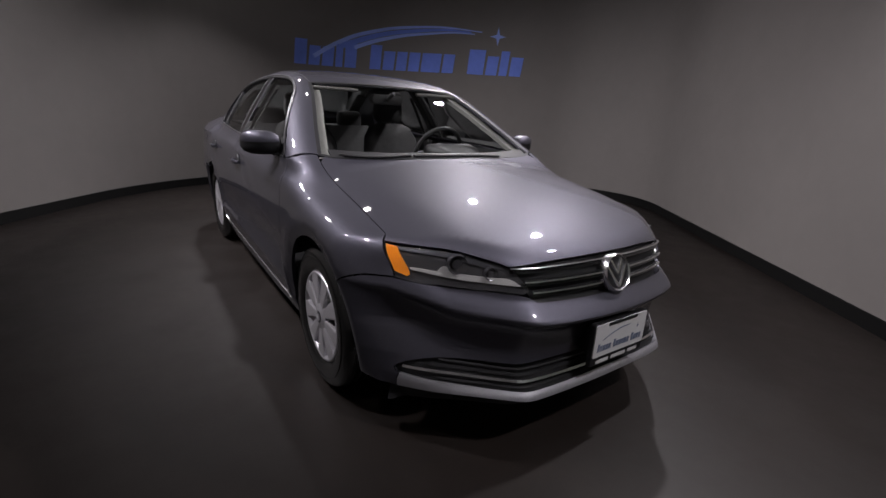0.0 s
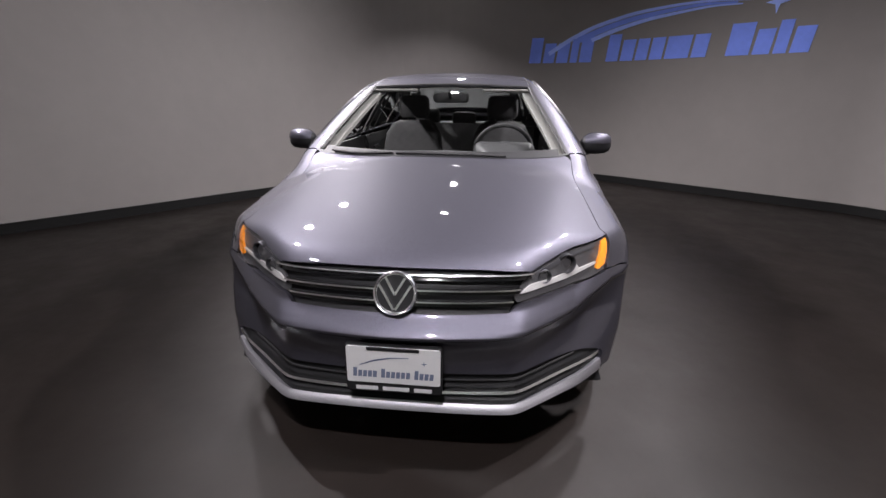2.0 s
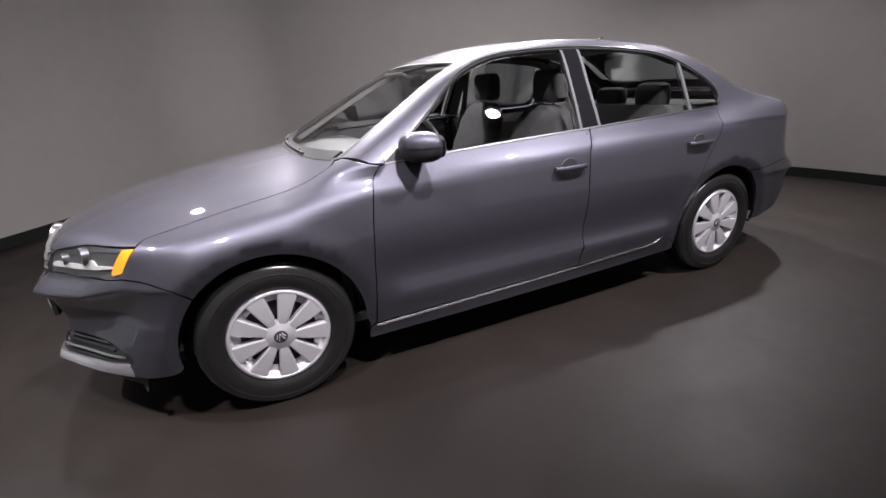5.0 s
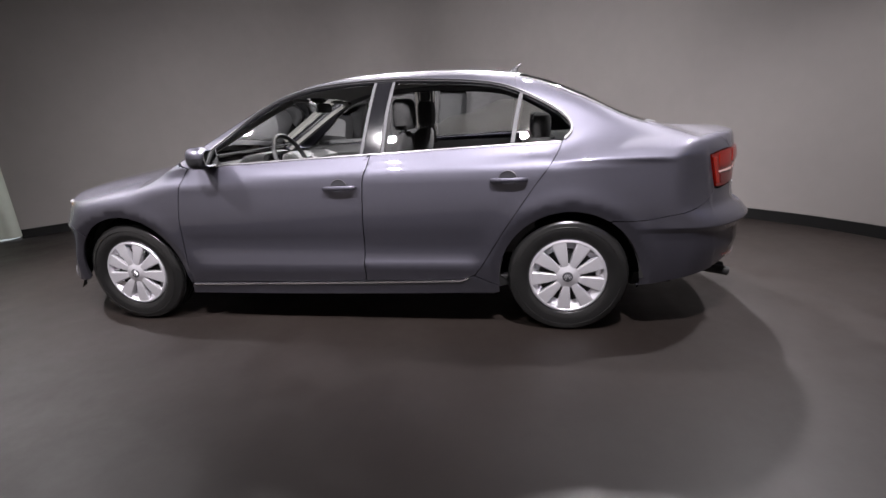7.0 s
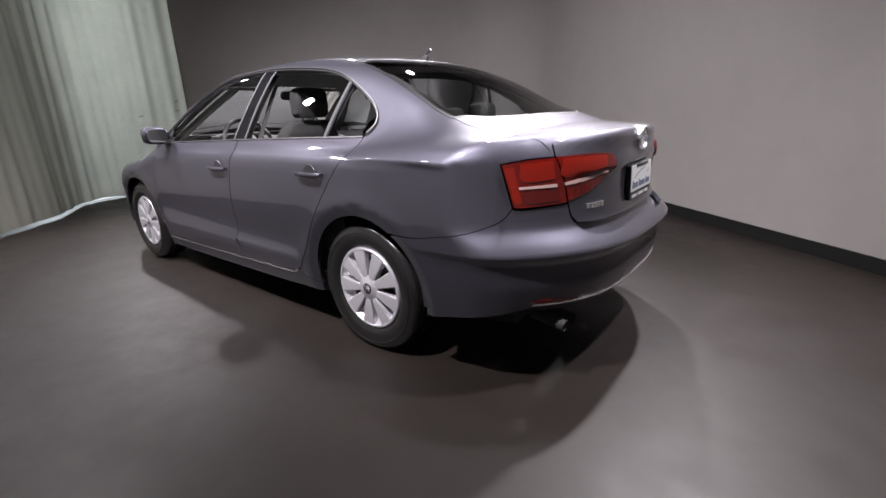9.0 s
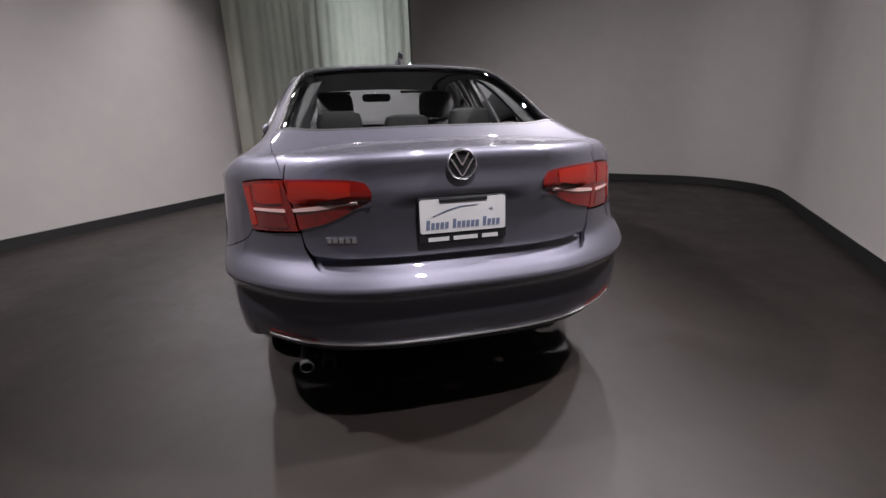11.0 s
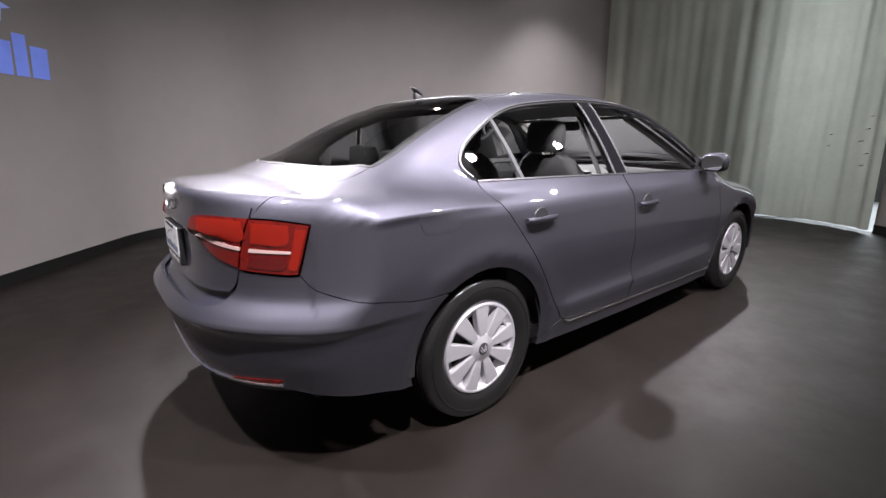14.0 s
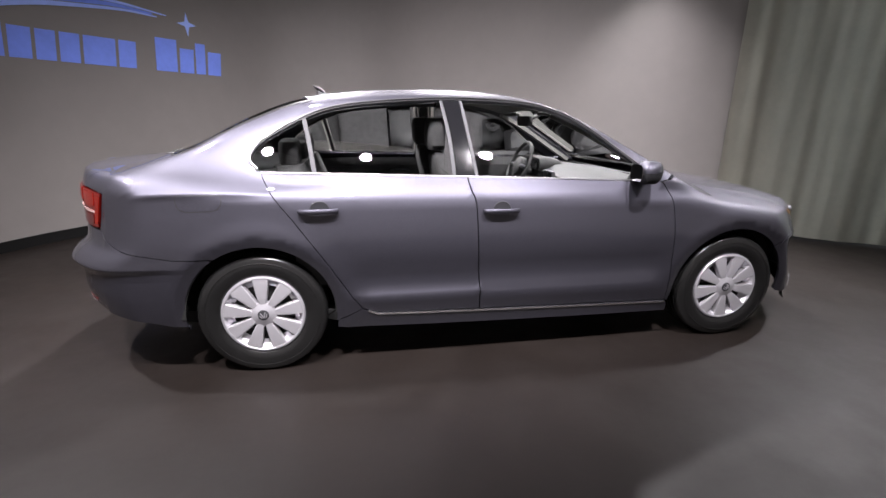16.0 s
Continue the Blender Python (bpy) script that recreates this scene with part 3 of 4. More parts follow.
# curtain round the open corner, in folds, its hem just clear of the floor
cb = bmesh.new()
cols, na = [], 300
C0, C1 = OPEN0 - .12, OPEN1 + .02
for i in range(na + 1):
    u = i / na
    run = C0 + (C1 - C0) * u
    fold = .011 * math.sin(u * 62 + 1.9 * math.sin(u * 13)) + .004 * math.sin(u * 151 + 2)
    sway = .05 * math.sin(u * 14 + .6)
    row = []
    for j, z in enumerate((.035, .08, .4, 1.0, 1.8, 2.4, 3.1, 3.85)):
        k = 1.0 - .35 * z / 3.85 + .25 * noise.noise((u * 9, z * .6, 0))
        o = -.13 + fold * k + sway * (1 - z / 3.85) + .015 * noise.noise((u * 30, z, 4))
        zz = z + (.022 * noise.noise((u * 12, 0, 8)) + .03 * max(0, u - .75) if j == 0 else 0)
        row.append(cb.verts.new(on_plan(run, o, zz)))
    cols.append(row)
for a, b in zip(cols, cols[1:]):
    for j in range(len(a) - 1):
        cb.faces.new((a[j], b[j], b[j + 1], a[j + 1]))
bmesh.ops.solidify(cb, geom=cb.faces[:], thickness=.003)
curtain = tagged(part("curtain", cb, M_CURTAIN, smooth=True), "long pale grey-green curtain hanging in soft folds over the open corner", "curtain")
part("curtain_rail", rod([on_plan(r, -.13, 3.87) for r in np.linspace(C0, C1, 40)], .02), M_STEEL, curtain)
for run, z in ((OPEN1 - .10, 1.22), (OPEN1 - .08, 1.36), (OPEN1 - .16, 1.08), (OPEN1 - .06, .94), (OPEN1 - .10, .80), (OPEN1 - .62, 1.16), (OPEN1 - .64, 1.02)):
    part("curtain_clip", rod([on_plan(run - .035, -.215, z - .006), on_plan(run, -.225, z), on_plan(run + .035, -.215, z + .008)], .006, 6), M_CHROME, curtain, "small bright metal clip", smooth=True)
# the space behind the curtain: added wall, and white floor to brighten the hem gap
tagged(part("backdrop", box(8.2, 8.3, -4.2, 4.2, -.1, HEIGHT, 0), M_LINER), "unseen pale wall added to close the bright space behind the curtain", "backdrop", kind="structure")
tagged(part("outer_floor", box(4.4, 8.3, -4.2, 4.2, -.14, -.006, 0), M_WHITE), "pale floor added behind the curtain so the gap under its hem shows bright", "floor", kind="structure")

# blue projected light drawn as coloured shapes on the wall: two arcs, a star and plain slanted blocks in place of its
# letters
sign = tagged(new("projected_sign"), "blue sign of projected light, drawn as coloured shapes on the wall, with two arcs, a star and block lettering", "sign")
SX, SZ, SK = 15.95, 1.80, .00277
for x0, widths, high in ((105, (78, 74, 76, 52, 78), (1, 0, 0, .85, 1)), (530, (76, 78, 72, 76, 124, 78), (1, 0, 0, 0, 0, 0)), (1105, (106, 78, 60, 80), (1.05, 0, 1, 0))):
    for w, h in zip(widths, high):
        top_z = SZ + SK * (103 + 30 * h)
        lean = .024
        part("sign_block", curved([(SX + SK * (x0 - 105), SZ), (SX + SK * (x0 + w - 12 - 105), SZ), (SX + SK * (x0 + w - 9 - 105) + lean, top_z), (SX + SK * (x0 + 3 - 105) + lean, top_z)], .004), M_BLUE, sign)
        x0 += w


def ribbon(pts, width):
    """A tapering arc on the wall through points."""
    q = spline(pts, .05)
    t = np.gradient(q, axis=0)
    t /= np.linalg.norm(t, axis=1, keepdims=True)
    nn = np.c_[-t[:, 1], t[:, 0]]
    s = np.linspace(0, 1, len(q))[:, None]
    w = width * np.clip(1.15 - s, .08, 1) ** .8
    return loft([[on_plan(a[0], -.001, a[1]), on_plan(b[0], -.001, b[1]), on_plan(b[0], -.009, b[1]), on_plan(a[0], -.009, a[1])] for a, b in zip(q + nn * w / 2, q - nn * w / 2)])


def sign_at(x, y):
    return (SX + SK * (x - 105), SZ + SK * (285 - y))


part("sign_arc", ribbon([sign_at(*p) for p in ((215, 238), (320, 172), (440, 115), (560, 80), (700, 55), (950, 42), (1180, 58))], .062), M_PALEBLUE, sign, "pale blue arc")
part("sign_arc", ribbon([sign_at(*p) for p in ((445, 175), (520, 146), (600, 122), (700, 100), (800, 86), (1000, 68), (1140, 70))], .058), M_PALEBLUE, sign, "pale blue arc")
part("sign_band", ribbon([sign_at(*p) for p in ((350, 180), (440, 146), (560, 106), (700, 78), (950, 56), (1120, 62))], .085), M_BLUE, sign, "darker blue band between the arcs")
star = []
for i in range(8):
    a, r = math.pi / 4 * i, (.136 if i % 2 == 0 else .040)
    star.append((sign_at(1272, 78)[0] + r * .92 * math.sin(a), sign_at(1272, 78)[1] + r * math.cos(a)))
part("sign_star", curved(star, .006), M_PALEBLUE, sign, "pale blue four-pointed star")

# ceiling spots: black cans with bright faces, hung under the ceiling
proto = None
for (sx, sy), watts, cone, aim in SPOTS:
    aim = (Vector(aim) - Vector((sx, sy, LAMP_Z))).to_track_quat("-Z", "Y").to_matrix().to_4x4()
    m = Matrix.Translation((sx, sy, LAMP_Z)) @ aim
    if proto is None:
        proto = tagged(new("ceiling_spot"), "black ceiling spotlight, lit", "spotlight", group="ceiling spots round the car")
        part("can", lathe([(0, .16), (.075, .16), (.115, .14), (.115, -.03), (.108, -.03), (.10, .02), (0, .02)], 24), M_BLACK, proto, smooth=True)
        part("lit_face", lathe([(0, .0), (.055, 0), (.06, .01)], 24), M_LAMPFACE, proto, "bright lamp face")
        part("stem", rod([(0, 0, .15), (0, 0, .46)], .012), M_BLACK, proto)
        proto.matrix_basis = m
    else:
        copy_thing(proto, m)

# ---- the car ----
car = new("car")
tagged(car, "parked dark grey metallic four-door sedan on the dark showroom floor", "car")
FA, RA = 1.3255, -1.3255

# lines on the skin, left side
BELT_F, BELT_R = [(.80, .957), (.3, .978), (-.28, .996)], [(-.28, .996), (-.8, 1.012), (-1.28, 1.022)]
DLO_TOP = [(-1.30, 1.030), (-1.328, 1.055), (-1.338, 1.085), (-1.32, 1.125), (-1.252, 1.185), (-1.08, 1.277), (-.91, 1.330), (-.62, 1.362), (-.30, 1.375), (.075, 1.358),
           (.291, 1.305), (.435, 1.225), (.576, 1.119), (.80, .957)]
WS_EDGE = [(.955, .69), (.75, .635), (.55, .575), (.41, .535), (.30, .513)]
DITCH = [(.30, .513), (.0, .502), (-.4, .498), (-.8, .505), (-1.05, .525)]
RG_EDGE = [(-1.05, .525), (-1.2, .55), (-1.45, .592), (-1.70, .628)]
LID_SEAM = [(-1.70, .628), (-1.80, .645), (-1.95, .632), (-2.06, .612), (-2.135, .592)]
HOOD_SEAM = [(1.712, .716), (1.64, .714), (1.535, .711), (1.30, .703), (1.157, .698), (1.04, .702)]
DOOR_F = [(.825, .950), (.848, .92), (.872, .86), (.895, .70), (.908, .50), (.922, .264)]
DOOR_B = [(-.278, .996), (-.262, .93), (-.240, .86), (-.224, .60), (-.205, .288)]
DOOR_R = [(-1.285, 1.020), (-1.272, .985), (-1.20, .885), (-1.124, .783), (-1.0, .600), (-.885, .41), (-.83, .33)]
SILL_TOP = [(.922, .262), (.3, .274), (-.205, .286), (-.70, .300), (-.83, .328)]
SEAM_RB = [(46.1, .764), (48.2, .725), (52, .697), (57, .672), (66, .640)]
ARCH = .364

# painted panels
rail = join(on_top(WS_EDGE), on_top(DITCH), on_side([(-1.05, 1.375), (-1.05, 1.289)])[-2:], on_side([(-1.05, 1.289)] + DLO_TOP[6:]), on_side([(.80, .957), (.86, .965)]))
both("roof_rail", rail, SIDE, M_PAINT, car, gap=0, step=.03)
quarter = join(on_top(RG_EDGE), on_top(LID_SEAM), tail((36.6, 1.0), (36.4, .948)), tail((36.4, .950), (42, .946), (48.7, .931)), tail((48.7, .931), (47.6, .86), (46.1, .766)),
               tail(*SEAM_RB), on_side([(-1.70, .632), (-1.54, .627)]), arc(RA, .315, ARCH, 125, -9, 42)[2:], on_side([(-.955, .262), (-.93, .278), (-.838, .325)]),
               on_side(DOOR_R)[::-1], on_side(DLO_TOP[:6] + [(-1.05, 1.289)]))
quarters = both("quarter_panel", quarter, SIDE, M_PAINT, car, gap=.001, step=.02)
fender = join(on_top(HOOD_SEAM), on_top([(1.04, .702), (.955, .70)]), on_side([(.90, .968), (.825, .955)]), on_side(DOOR_F), on_side([(.924, .262), (.945, .25)]),
              arc(FA, .315, ARCH, 182, 43, 40), on_side([(1.61, .585), (1.66, .622), (1.73, .650), (1.80, .657)]), nose((57.6, .657), (58.7, .69), (61.4, .742), (62.5, .769)))
both("front_fender", fender, SIDE, M_PAINT, car, step=.025)
door_f = join(on_side(BELT_F)[::-1], on_side([(.80, .957), (.825, .95)]), on_side(DOOR_F), on_side(SILL_TOP[:3]), on_side(DOOR_B)[::-1])
doors_f = both("front_door", door_f, SIDE, M_PAINT, car, gap=.003)
door_r = join(on_side(BELT_R), on_side(DOOR_R), on_side(SILL_TOP[2:])[::-1], on_side(DOOR_B)[::-1])
doors_r = both("rear_door", door_r, SIDE, M_PAINT, car, gap=.003)
sill = join(on_side(SILL_TOP), on_side([(-.838, .325), (-.93, .278), (-.958, .262), (-.963, .225)]), on_side([(-.963, .215), (0, .195), (.95, .182)]), on_side([(.955, .19), (.948, .235), (.926, .258)]))
sills = both("side_sill", sill, SIDE, M_PAINT, car)
hf_half = join(nose((0, .743), (10, .742), (20, .739), (30.5, .727)), nose((30.5, .7223), (35, .7383), (44, .7593), (52, .7643), (62.2, .7673)))
hf = join((hf_half * (1, -1, 1))[::-1], hf_half[1:])
hs = on_top(HOOD_SEAM + [(1.0, .70), (.965, .66)])
cowl = [(.985, .64), (1.03, .48), (1.075, .25), (1.09, 0), (1.075, -.25), (1.03, -.48), (.985, -.64)]
hood = join(hf, hs, on_top(cowl), (hs * (1, -1, 1))[::-1])
panel("hood", hood, TOP, M_PAINT, car, gap=.001, step=.025, rim=.008)
roof_front = [(.302, .508), (.325, .25), (.33, 0), (.325, -.25), (.302, -.508)]
roof_back = [(-1.06, -.52), (-1.115, -.25), (-1.125, 0), (-1.115, .25), (-1.06, .52)]
dl = on_top(DITCH) - (0, .006, 0)
panel("roof_panel", join(on_top(roof_front[::-1])[:0], dl, on_top(roof_back[::-1]), (dl * (1, -1, 1))[::-1], on_top(roof_front[::-1])), TOP, M_PAINT, car, gap=.001, step=.06)
for s in (0, 1):
    line = on_top(DITCH)
    ob = part("roof_ditch_trim", strip(line, None, .014, -.001), M_TRIM, car)
    if s:
        ob.data.transform(Matrix.Diagonal((1, -1, 1, 1)))

ls = on_top(LID_SEAM)
lid_low = join(tail((36.4, 1.0), (36.1, .95), (34, .86), (33, .775), (32, .718), (30.4, .691)), tail((30.4, .691), (24, .683), (12, .682), (0, .682)))
lid_top = [(-1.715, .62), (-1.80, .45), (-1.835, .2), (-1.84, 0), (-1.835, -.2), (-1.80, -.45), (-1.715, -.62)]
lid = join(on_top(lid_top[::-1]), ls, lid_low, (lid_low * (1, -1, 1))[::-1], (ls * (1, -1, 1))[::-1])
trunk = panel("trunk_lid", lid, LID, M_PAINT, car, gap=.0015, step=.02)
# front bumper: painted cover round the intake, and a separate lip
fb = join(nose((0, .612), (15.5, .611), (24.5, .613)), nose((24.5, .613), (27, .632), (33, .637), (45, .636), (55, .650), (57.7, .655)),
          on_side([(1.797, .655), (1.73, .648), (1.66, .620), (1.612, .583)]), arc(FA, .315, ARCH, 42, -6, 16), nose((66.5, .262), (63, .257), (58.5, .254), (55, .252)), nose((55, .252), (55.2, .28), (54.6, .308)),
          nose((54.6, .308), (55.8, .318), (55.4, .334), (52.5, .354), (47, .370), (40, .374), (28, .373), (12, .373), (0, .373)))
fbm = (fb * (1, -1, 1))[::-1]
bumper_f = panel("front_bumper", join(fb, fbm[1:]), NOSE, M_PAINT, car, step=.011)
# lip colour carries the light that falls on it from above
lip = join(nose((0, .290), (20, .289), (38, .297), (54.6, .308)), nose((54.6, .306), (55.1, .28), (55, .254)), nose((55, .254), (38, .262), (20, .257), (0, .256)))
panel("front_lip", join(lip, (lip * (1, -1, 1))[::-1]), NOSE, M_LIP_LIT, bumper_f, "lower lip in body paint, its colour brightened as if lit from above", off=.002, step=.03)
grid_back = join(nose((-57, .44), (-30, .44), (0, .43), (30, .44), (57, .44)), nose((57, .19), (30, .19), (0, .19), (-30, .19), (-57, .19)))
panel("air_intake", grid_back, NOSE, M_BLACK, bumper_f, "black lower air intake", off=-.016, rim=0, gap=0, step=.05)
for z0, mt, w, th, a1 in ((.352, M_TRIM, .006, .0, 46), (.314, M_CHROME, .012, .004, 54), (.334, M_BLACK, .012, -.006, 48), (.298, M_BLACK, .008, -.004, 46)):
    line = nose(*[(a, z0 + .018 * (abs(a) / 50) ** 2) for a in np.linspace(-a1, a1, 31)])
    part("intake_slat" if mt is M_BLACK else "chrome_strip", strip(line, None, w, th), mt, bumper_f)
panel("chin", join(nose((-42, .25), (-30, .25), (0, .248), (30, .25), (42, .25)), nose((42, .20), (30, .195), (0, .195), (-30, .195), (-42, .20))), NOSE, M_BLACK, bumper_f, "black chin spoiler", off=-.012, step=.06)

# grille
gr = join(nose((0, .742), (10, .741), (20, .738), (32.5, .728)), nose((31, .70), (27, .668), (25.6, .632), (24, .612)), nose((24, .612), (12, .611), (0, .611)))
grille = panel("grille", join(gr, (gr * (1, -1, 1))[::-1]), NOSE, M_BLACK, car, "gloss black grille with chrome bars", off=-.022, rim=0, gap=-.004, step=.04)
for z0, a1 in ((.722, 31), (.680, 27.5), (.644, 25.5)):
    line = nose(*[(a, z0 - .006 * (a / 30) ** 2) for a in np.linspace(-a1, a1, 25)])
    part("grille_bar", strip(line, None, .022, -.004), M_GLOSSBLACK, grille)
    part("chrome_bar", strip(line + (0, 0, .004), None, .0065, .007), M_CHROME, grille)


def roundel(name, x, z, r, s, lean, parent):
    """A chrome ring on a dark disc with slanted bars, facing along x."""
    m = pose(x, 0, z, 0, 90 * s - lean * s, 0)
    ob = part(name, lathe([(0, .004), (r * .86, .004), (r * .88, .012), (r * .95, .016), (r, .010), (r * 1.02, -.004), (r, -.02)], 40, m), M_CHROME, parent, "round chrome badge", True)
    part("badge_disc", lathe([(0, .0055), (r * .84, .0055)], 32, m), M_BLACK, ob)
    for x0, y0, x1, y1 in ((-.44, .70, 0, -.06), (.44, .70, 0, -.06), (-.72, .36, -.04, -.74), (.72, .36, .04, -.74)):
        a, b = Vector((-y0 * r * s, x0 * r, .008)), Vector((-y1 * r * s, x1 * r, .008))
        d = (b - a).normalized().cross(Vector((0, 0, 1))) * r * .075
        up = Vector((0, 0, .004))
        part("badge_bar", loft([[a + d - up, a - d - up, a - d * .7 + up, a + d * .7 + up], [b + d - up, b - d - up, b - d * .7 + up, b + d * .7 + up]]), M_CHROME, ob, m=m)
    return ob


roundel("front_badge", 2.180, .676, .071, 1, 18, car)
roundel("rear_badge", -2.290, .985, .052, -1, 2, trunk)

# headlamps
lamp = join(nose((30.5, .722), (35, .738), (44, .759), (52, .764), (62.2, .767)), nose((62.2, .767), (61.2, .742), (58.6, .69), (57.6, .657)), nose((57.6, .657), (55, .652), (45, .638), (33, .639), (27.2, .636)), nose((27.2, .636), (26.4, .655), (28.5, .69), (30.5, .722)))
amber = nose((58.4, .758), (61.6, .762)), nose((61.6, .762), (57.9, .676)), nose((57.9, .676), (54.2, .668), (58.4, .758))
trim = nose((28, .662), (34, .664), (45, .668), (54, .684)), nose((54, .684), (54.4, .692), (48, .686)), nose((48, .686), (47, .704), (45.5, .705), (44, .688), (36, .684), (31, .684), (28, .662))
brow = nose((32, .720), (42, .745), (52, .754), (58.0, .756)), nose((58.0, .756), (57.2, .748), (46, .738), (36, .716), (32, .720))
for s in (0, 1):
    hl = panel("headlamp", lamp, NOSE, M_LAMPBACK, car, "clear headlamp with dark housing and orange marker", off=-.014, rim=.004, gap=.001, step=.03, mirror=s == 1)
    panel("lamp_lens", lamp, NOSE, M_LENS, hl, off=.001, rim=0, gap=.0005, step=.03, mirror=s == 1).visible_shadow = False
    panel("amber_marker", join(*amber), NOSE, M_AMBER, hl, "orange side marker", off=-.005, gap=0, step=.03, mirror=s == 1)
    panel("lamp_trim", join(*trim), NOSE, M_LAMPTRIM, hl, "pale light guide", off=-.008, gap=0, step=.03, mirror=s == 1)
    panel("lamp_brow", join(*brow), NOSE, M_STEEL, hl, off=-.009, gap=0, step=.03, mirror=s == 1)
    for a, z, r in ((43, .716, .032), (35, .697, .021)):
        p = nose((a, z), (a + .1, z))[0]
        n = Vector((math.cos(radians(a * .55)), math.sin(radians(a * .55)), .05)).normalized()
        m = Matrix.Translation(Vector(p) - n * .026) @ n.to_track_quat("Z", "Y").to_matrix().to_4x4()
        if s:
            m = Matrix.Diagonal((1, -1, 1, 1)) @ m
        part("projector", lathe([(0, .018), (r * .55, .014), (r * .8, .004), (r * .82, .0), (r * .95, .022), (r * 1.08, .024), (r * 1.15, 0)], 28, m), M_STEEL, hl, smooth=True)

# rear bumper
rb = join(tail((0, .640), (14, .640), (24, .640), (28.5, .652), (30.8, .682), (32.2, .712), (33.1, .770)), tail((33.1, .770), (39, .763), (44.6, .758), (46.0, .762)),
          tail(*SEAM_RB), on_side([(-1.70, .632), (-1.545, .624)]), arc(RA, .315, ARCH, 124, 190, 20), tail((68, .268), (58, .306), (48, .345), (41.5, .368)), tail((41.5, .370), (30, .365), (15, .362), (0, .362)))
bumper_r = panel("rear_bumper", join(rb, (rb * (1, -1, 1))[::-1]), TAIL, M_PAINT, car, step=.013)
panel("bumper_shelf", join(tail((-32, .70), (0, .69), (32, .70)), tail((32, .63), (0, .63), (-32, .63))), TAIL, M_PAINT, bumper_r, off=-.030, rim=0, gap=0, step=.06)
dif = join(tail((0, .368), (30, .371), (42, .374)), tail((42, .374), (44, .345)), tail((44, .345), (30, .322), (0, .312)))
panel("rear_valance", join(dif, (dif * (1, -1, 1))[::-1]), TAIL, M_BLACK, bumper_r, "black lower valance", off=-.015, gap=0, step=.05)
part("chrome_strip", strip(tail(*[(a, .371 + .012 * (abs(a) / 42) ** 2) for a in np.linspace(-42, 42, 40)]), None, .010, .006), M_CHROME, bumper_r)
refl = join(tail((30.5, .388), (36, .398), (42, .404)), tail((42, .404), (41.5, .392), (36, .381), (30.5, .381)))
both("reflector", refl, TAIL, M_RED, bumper_r, "red reflector", off=.003, gap=0, step=.03)
# tail lamps: outer on the body, inner on the lid
outer = join(tail((36.4, .947), (42, .943), (48.5, .929)), tail((48.5, .929), (47.4, .86), (45.9, .770)), tail((45.9, .768), (44.6, .764), (39, .768), (33.4, .774)), tail((33.4, .774), (34.4, .86), (36.4, .947)))
inner = join(tail((19.2, .938), (22, .948), (28, .952), (36.1, .949)), tail((36.1, .949), (34.15, .86), (33.1, .780)), tail((33.1, .780), (26.8, .808), (19.5, .868)), tail((19.5, .868), (18.0, .89), (18.2, .915), (19.2, .938)))
for s in (0, 1):
    tl = panel("tail_lamp", outer, TAIL, M_RED, car, "red tail lamp with a pale strip", off=.006, gap=.002, step=.025, mirror=s == 1)
    panel("lamp_strip", join(tail((36.2, .850), (44.8, .844)), tail((44.6, .835), (36.0, .838))), TAIL, M_LAMPSTRIP, tl, "pale reversing strip", off=.009, gap=0, step=.03, rim=.004, mirror=s == 1)
    panel("lamp_cell", join(tail((37, .935), (44.5, .928)), tail((44.5, .928), (43.8, .865), (36.6, .868)), tail((36.6, .868), (37, .935))), TAIL, M_RED_B, tl, off=.0085, gap=0, step=.03, rim=.004, mirror=s == 1)
    panel("lamp_edge", join(tail((45.8, .918), (47.9, .914)), tail((47.9, .914), (46.6, .84), (45.6, .782), (44.0, .785)), tail((44.0, .785), (45.0, .85), (45.8, .918))), TAIL, M_RED_B, tl, off=.0085, gap=0, step=.03, rim=.004, mirror=s == 1)
    panel("lamp_glow", join(tail((36.4, .828), (43.6, .824)), tail((43.6, .824), (43.0, .782), (35.4, .786)), tail((35.4, .786), (36.4, .828))), TAIL, M_RED_D, tl, off=.0085, gap=0, step=.03, rim=.004, mirror=s == 1)
    ti = panel("lid_lamp", inner, TAIL, M_RED, trunk, "red inner tail lamp on the trunk lid", off=.006, gap=.001, step=.025, mirror=s == 1)
    panel("lamp_strip", join(tail((21, .882), (34.2, .852)), tail((34, .841), (28, .852), (21, .874))), TAIL, M_LAMPSTRIP, ti, off=.009, gap=0, step=.03, rim=.004, mirror=s == 1)
    panel("lamp_cell", join(tail((22, .940), (28, .942), (34.6, .940)), tail((34.6, .940), (34.2, .872), (22, .898)), tail((22, .898), (22, .940))), TAIL, M_RED_B, ti, off=.0085, gap=0, step=.03, rim=.004, mirror=s == 1)

# glass
WIN = dict(step=.06, rim=.004)
ws = join(on_top(WS_EDGE)[::-1], on_top(cowl), on_top(WS_EDGE) * (1, -1, 1), on_top(roof_front[::-1]))
panel("windshield", ws, TOP, M_GLASS, car, "tinted windshield", off=-.004, gap=.012, **WIN).visible_shadow = False
wsb = np.vstack([ws, ws[:1]])
part("windshield_seal", strip(wsb, None, .022, .001), M_BLACK, car)
rg = join(on_top(RG_EDGE), on_top(lid_top), (on_top(RG_EDGE) * (1, -1, 1))[::-1], on_top(roof_back))
panel("rear_window", rg, TOP, M_GLASS, car, "tinted rear window", off=-.004, gap=.012, **WIN)
part("rear_window_seal", strip(np.vstack([rg, rg[:1]]), None, .020, .001), M_BLACK, car)
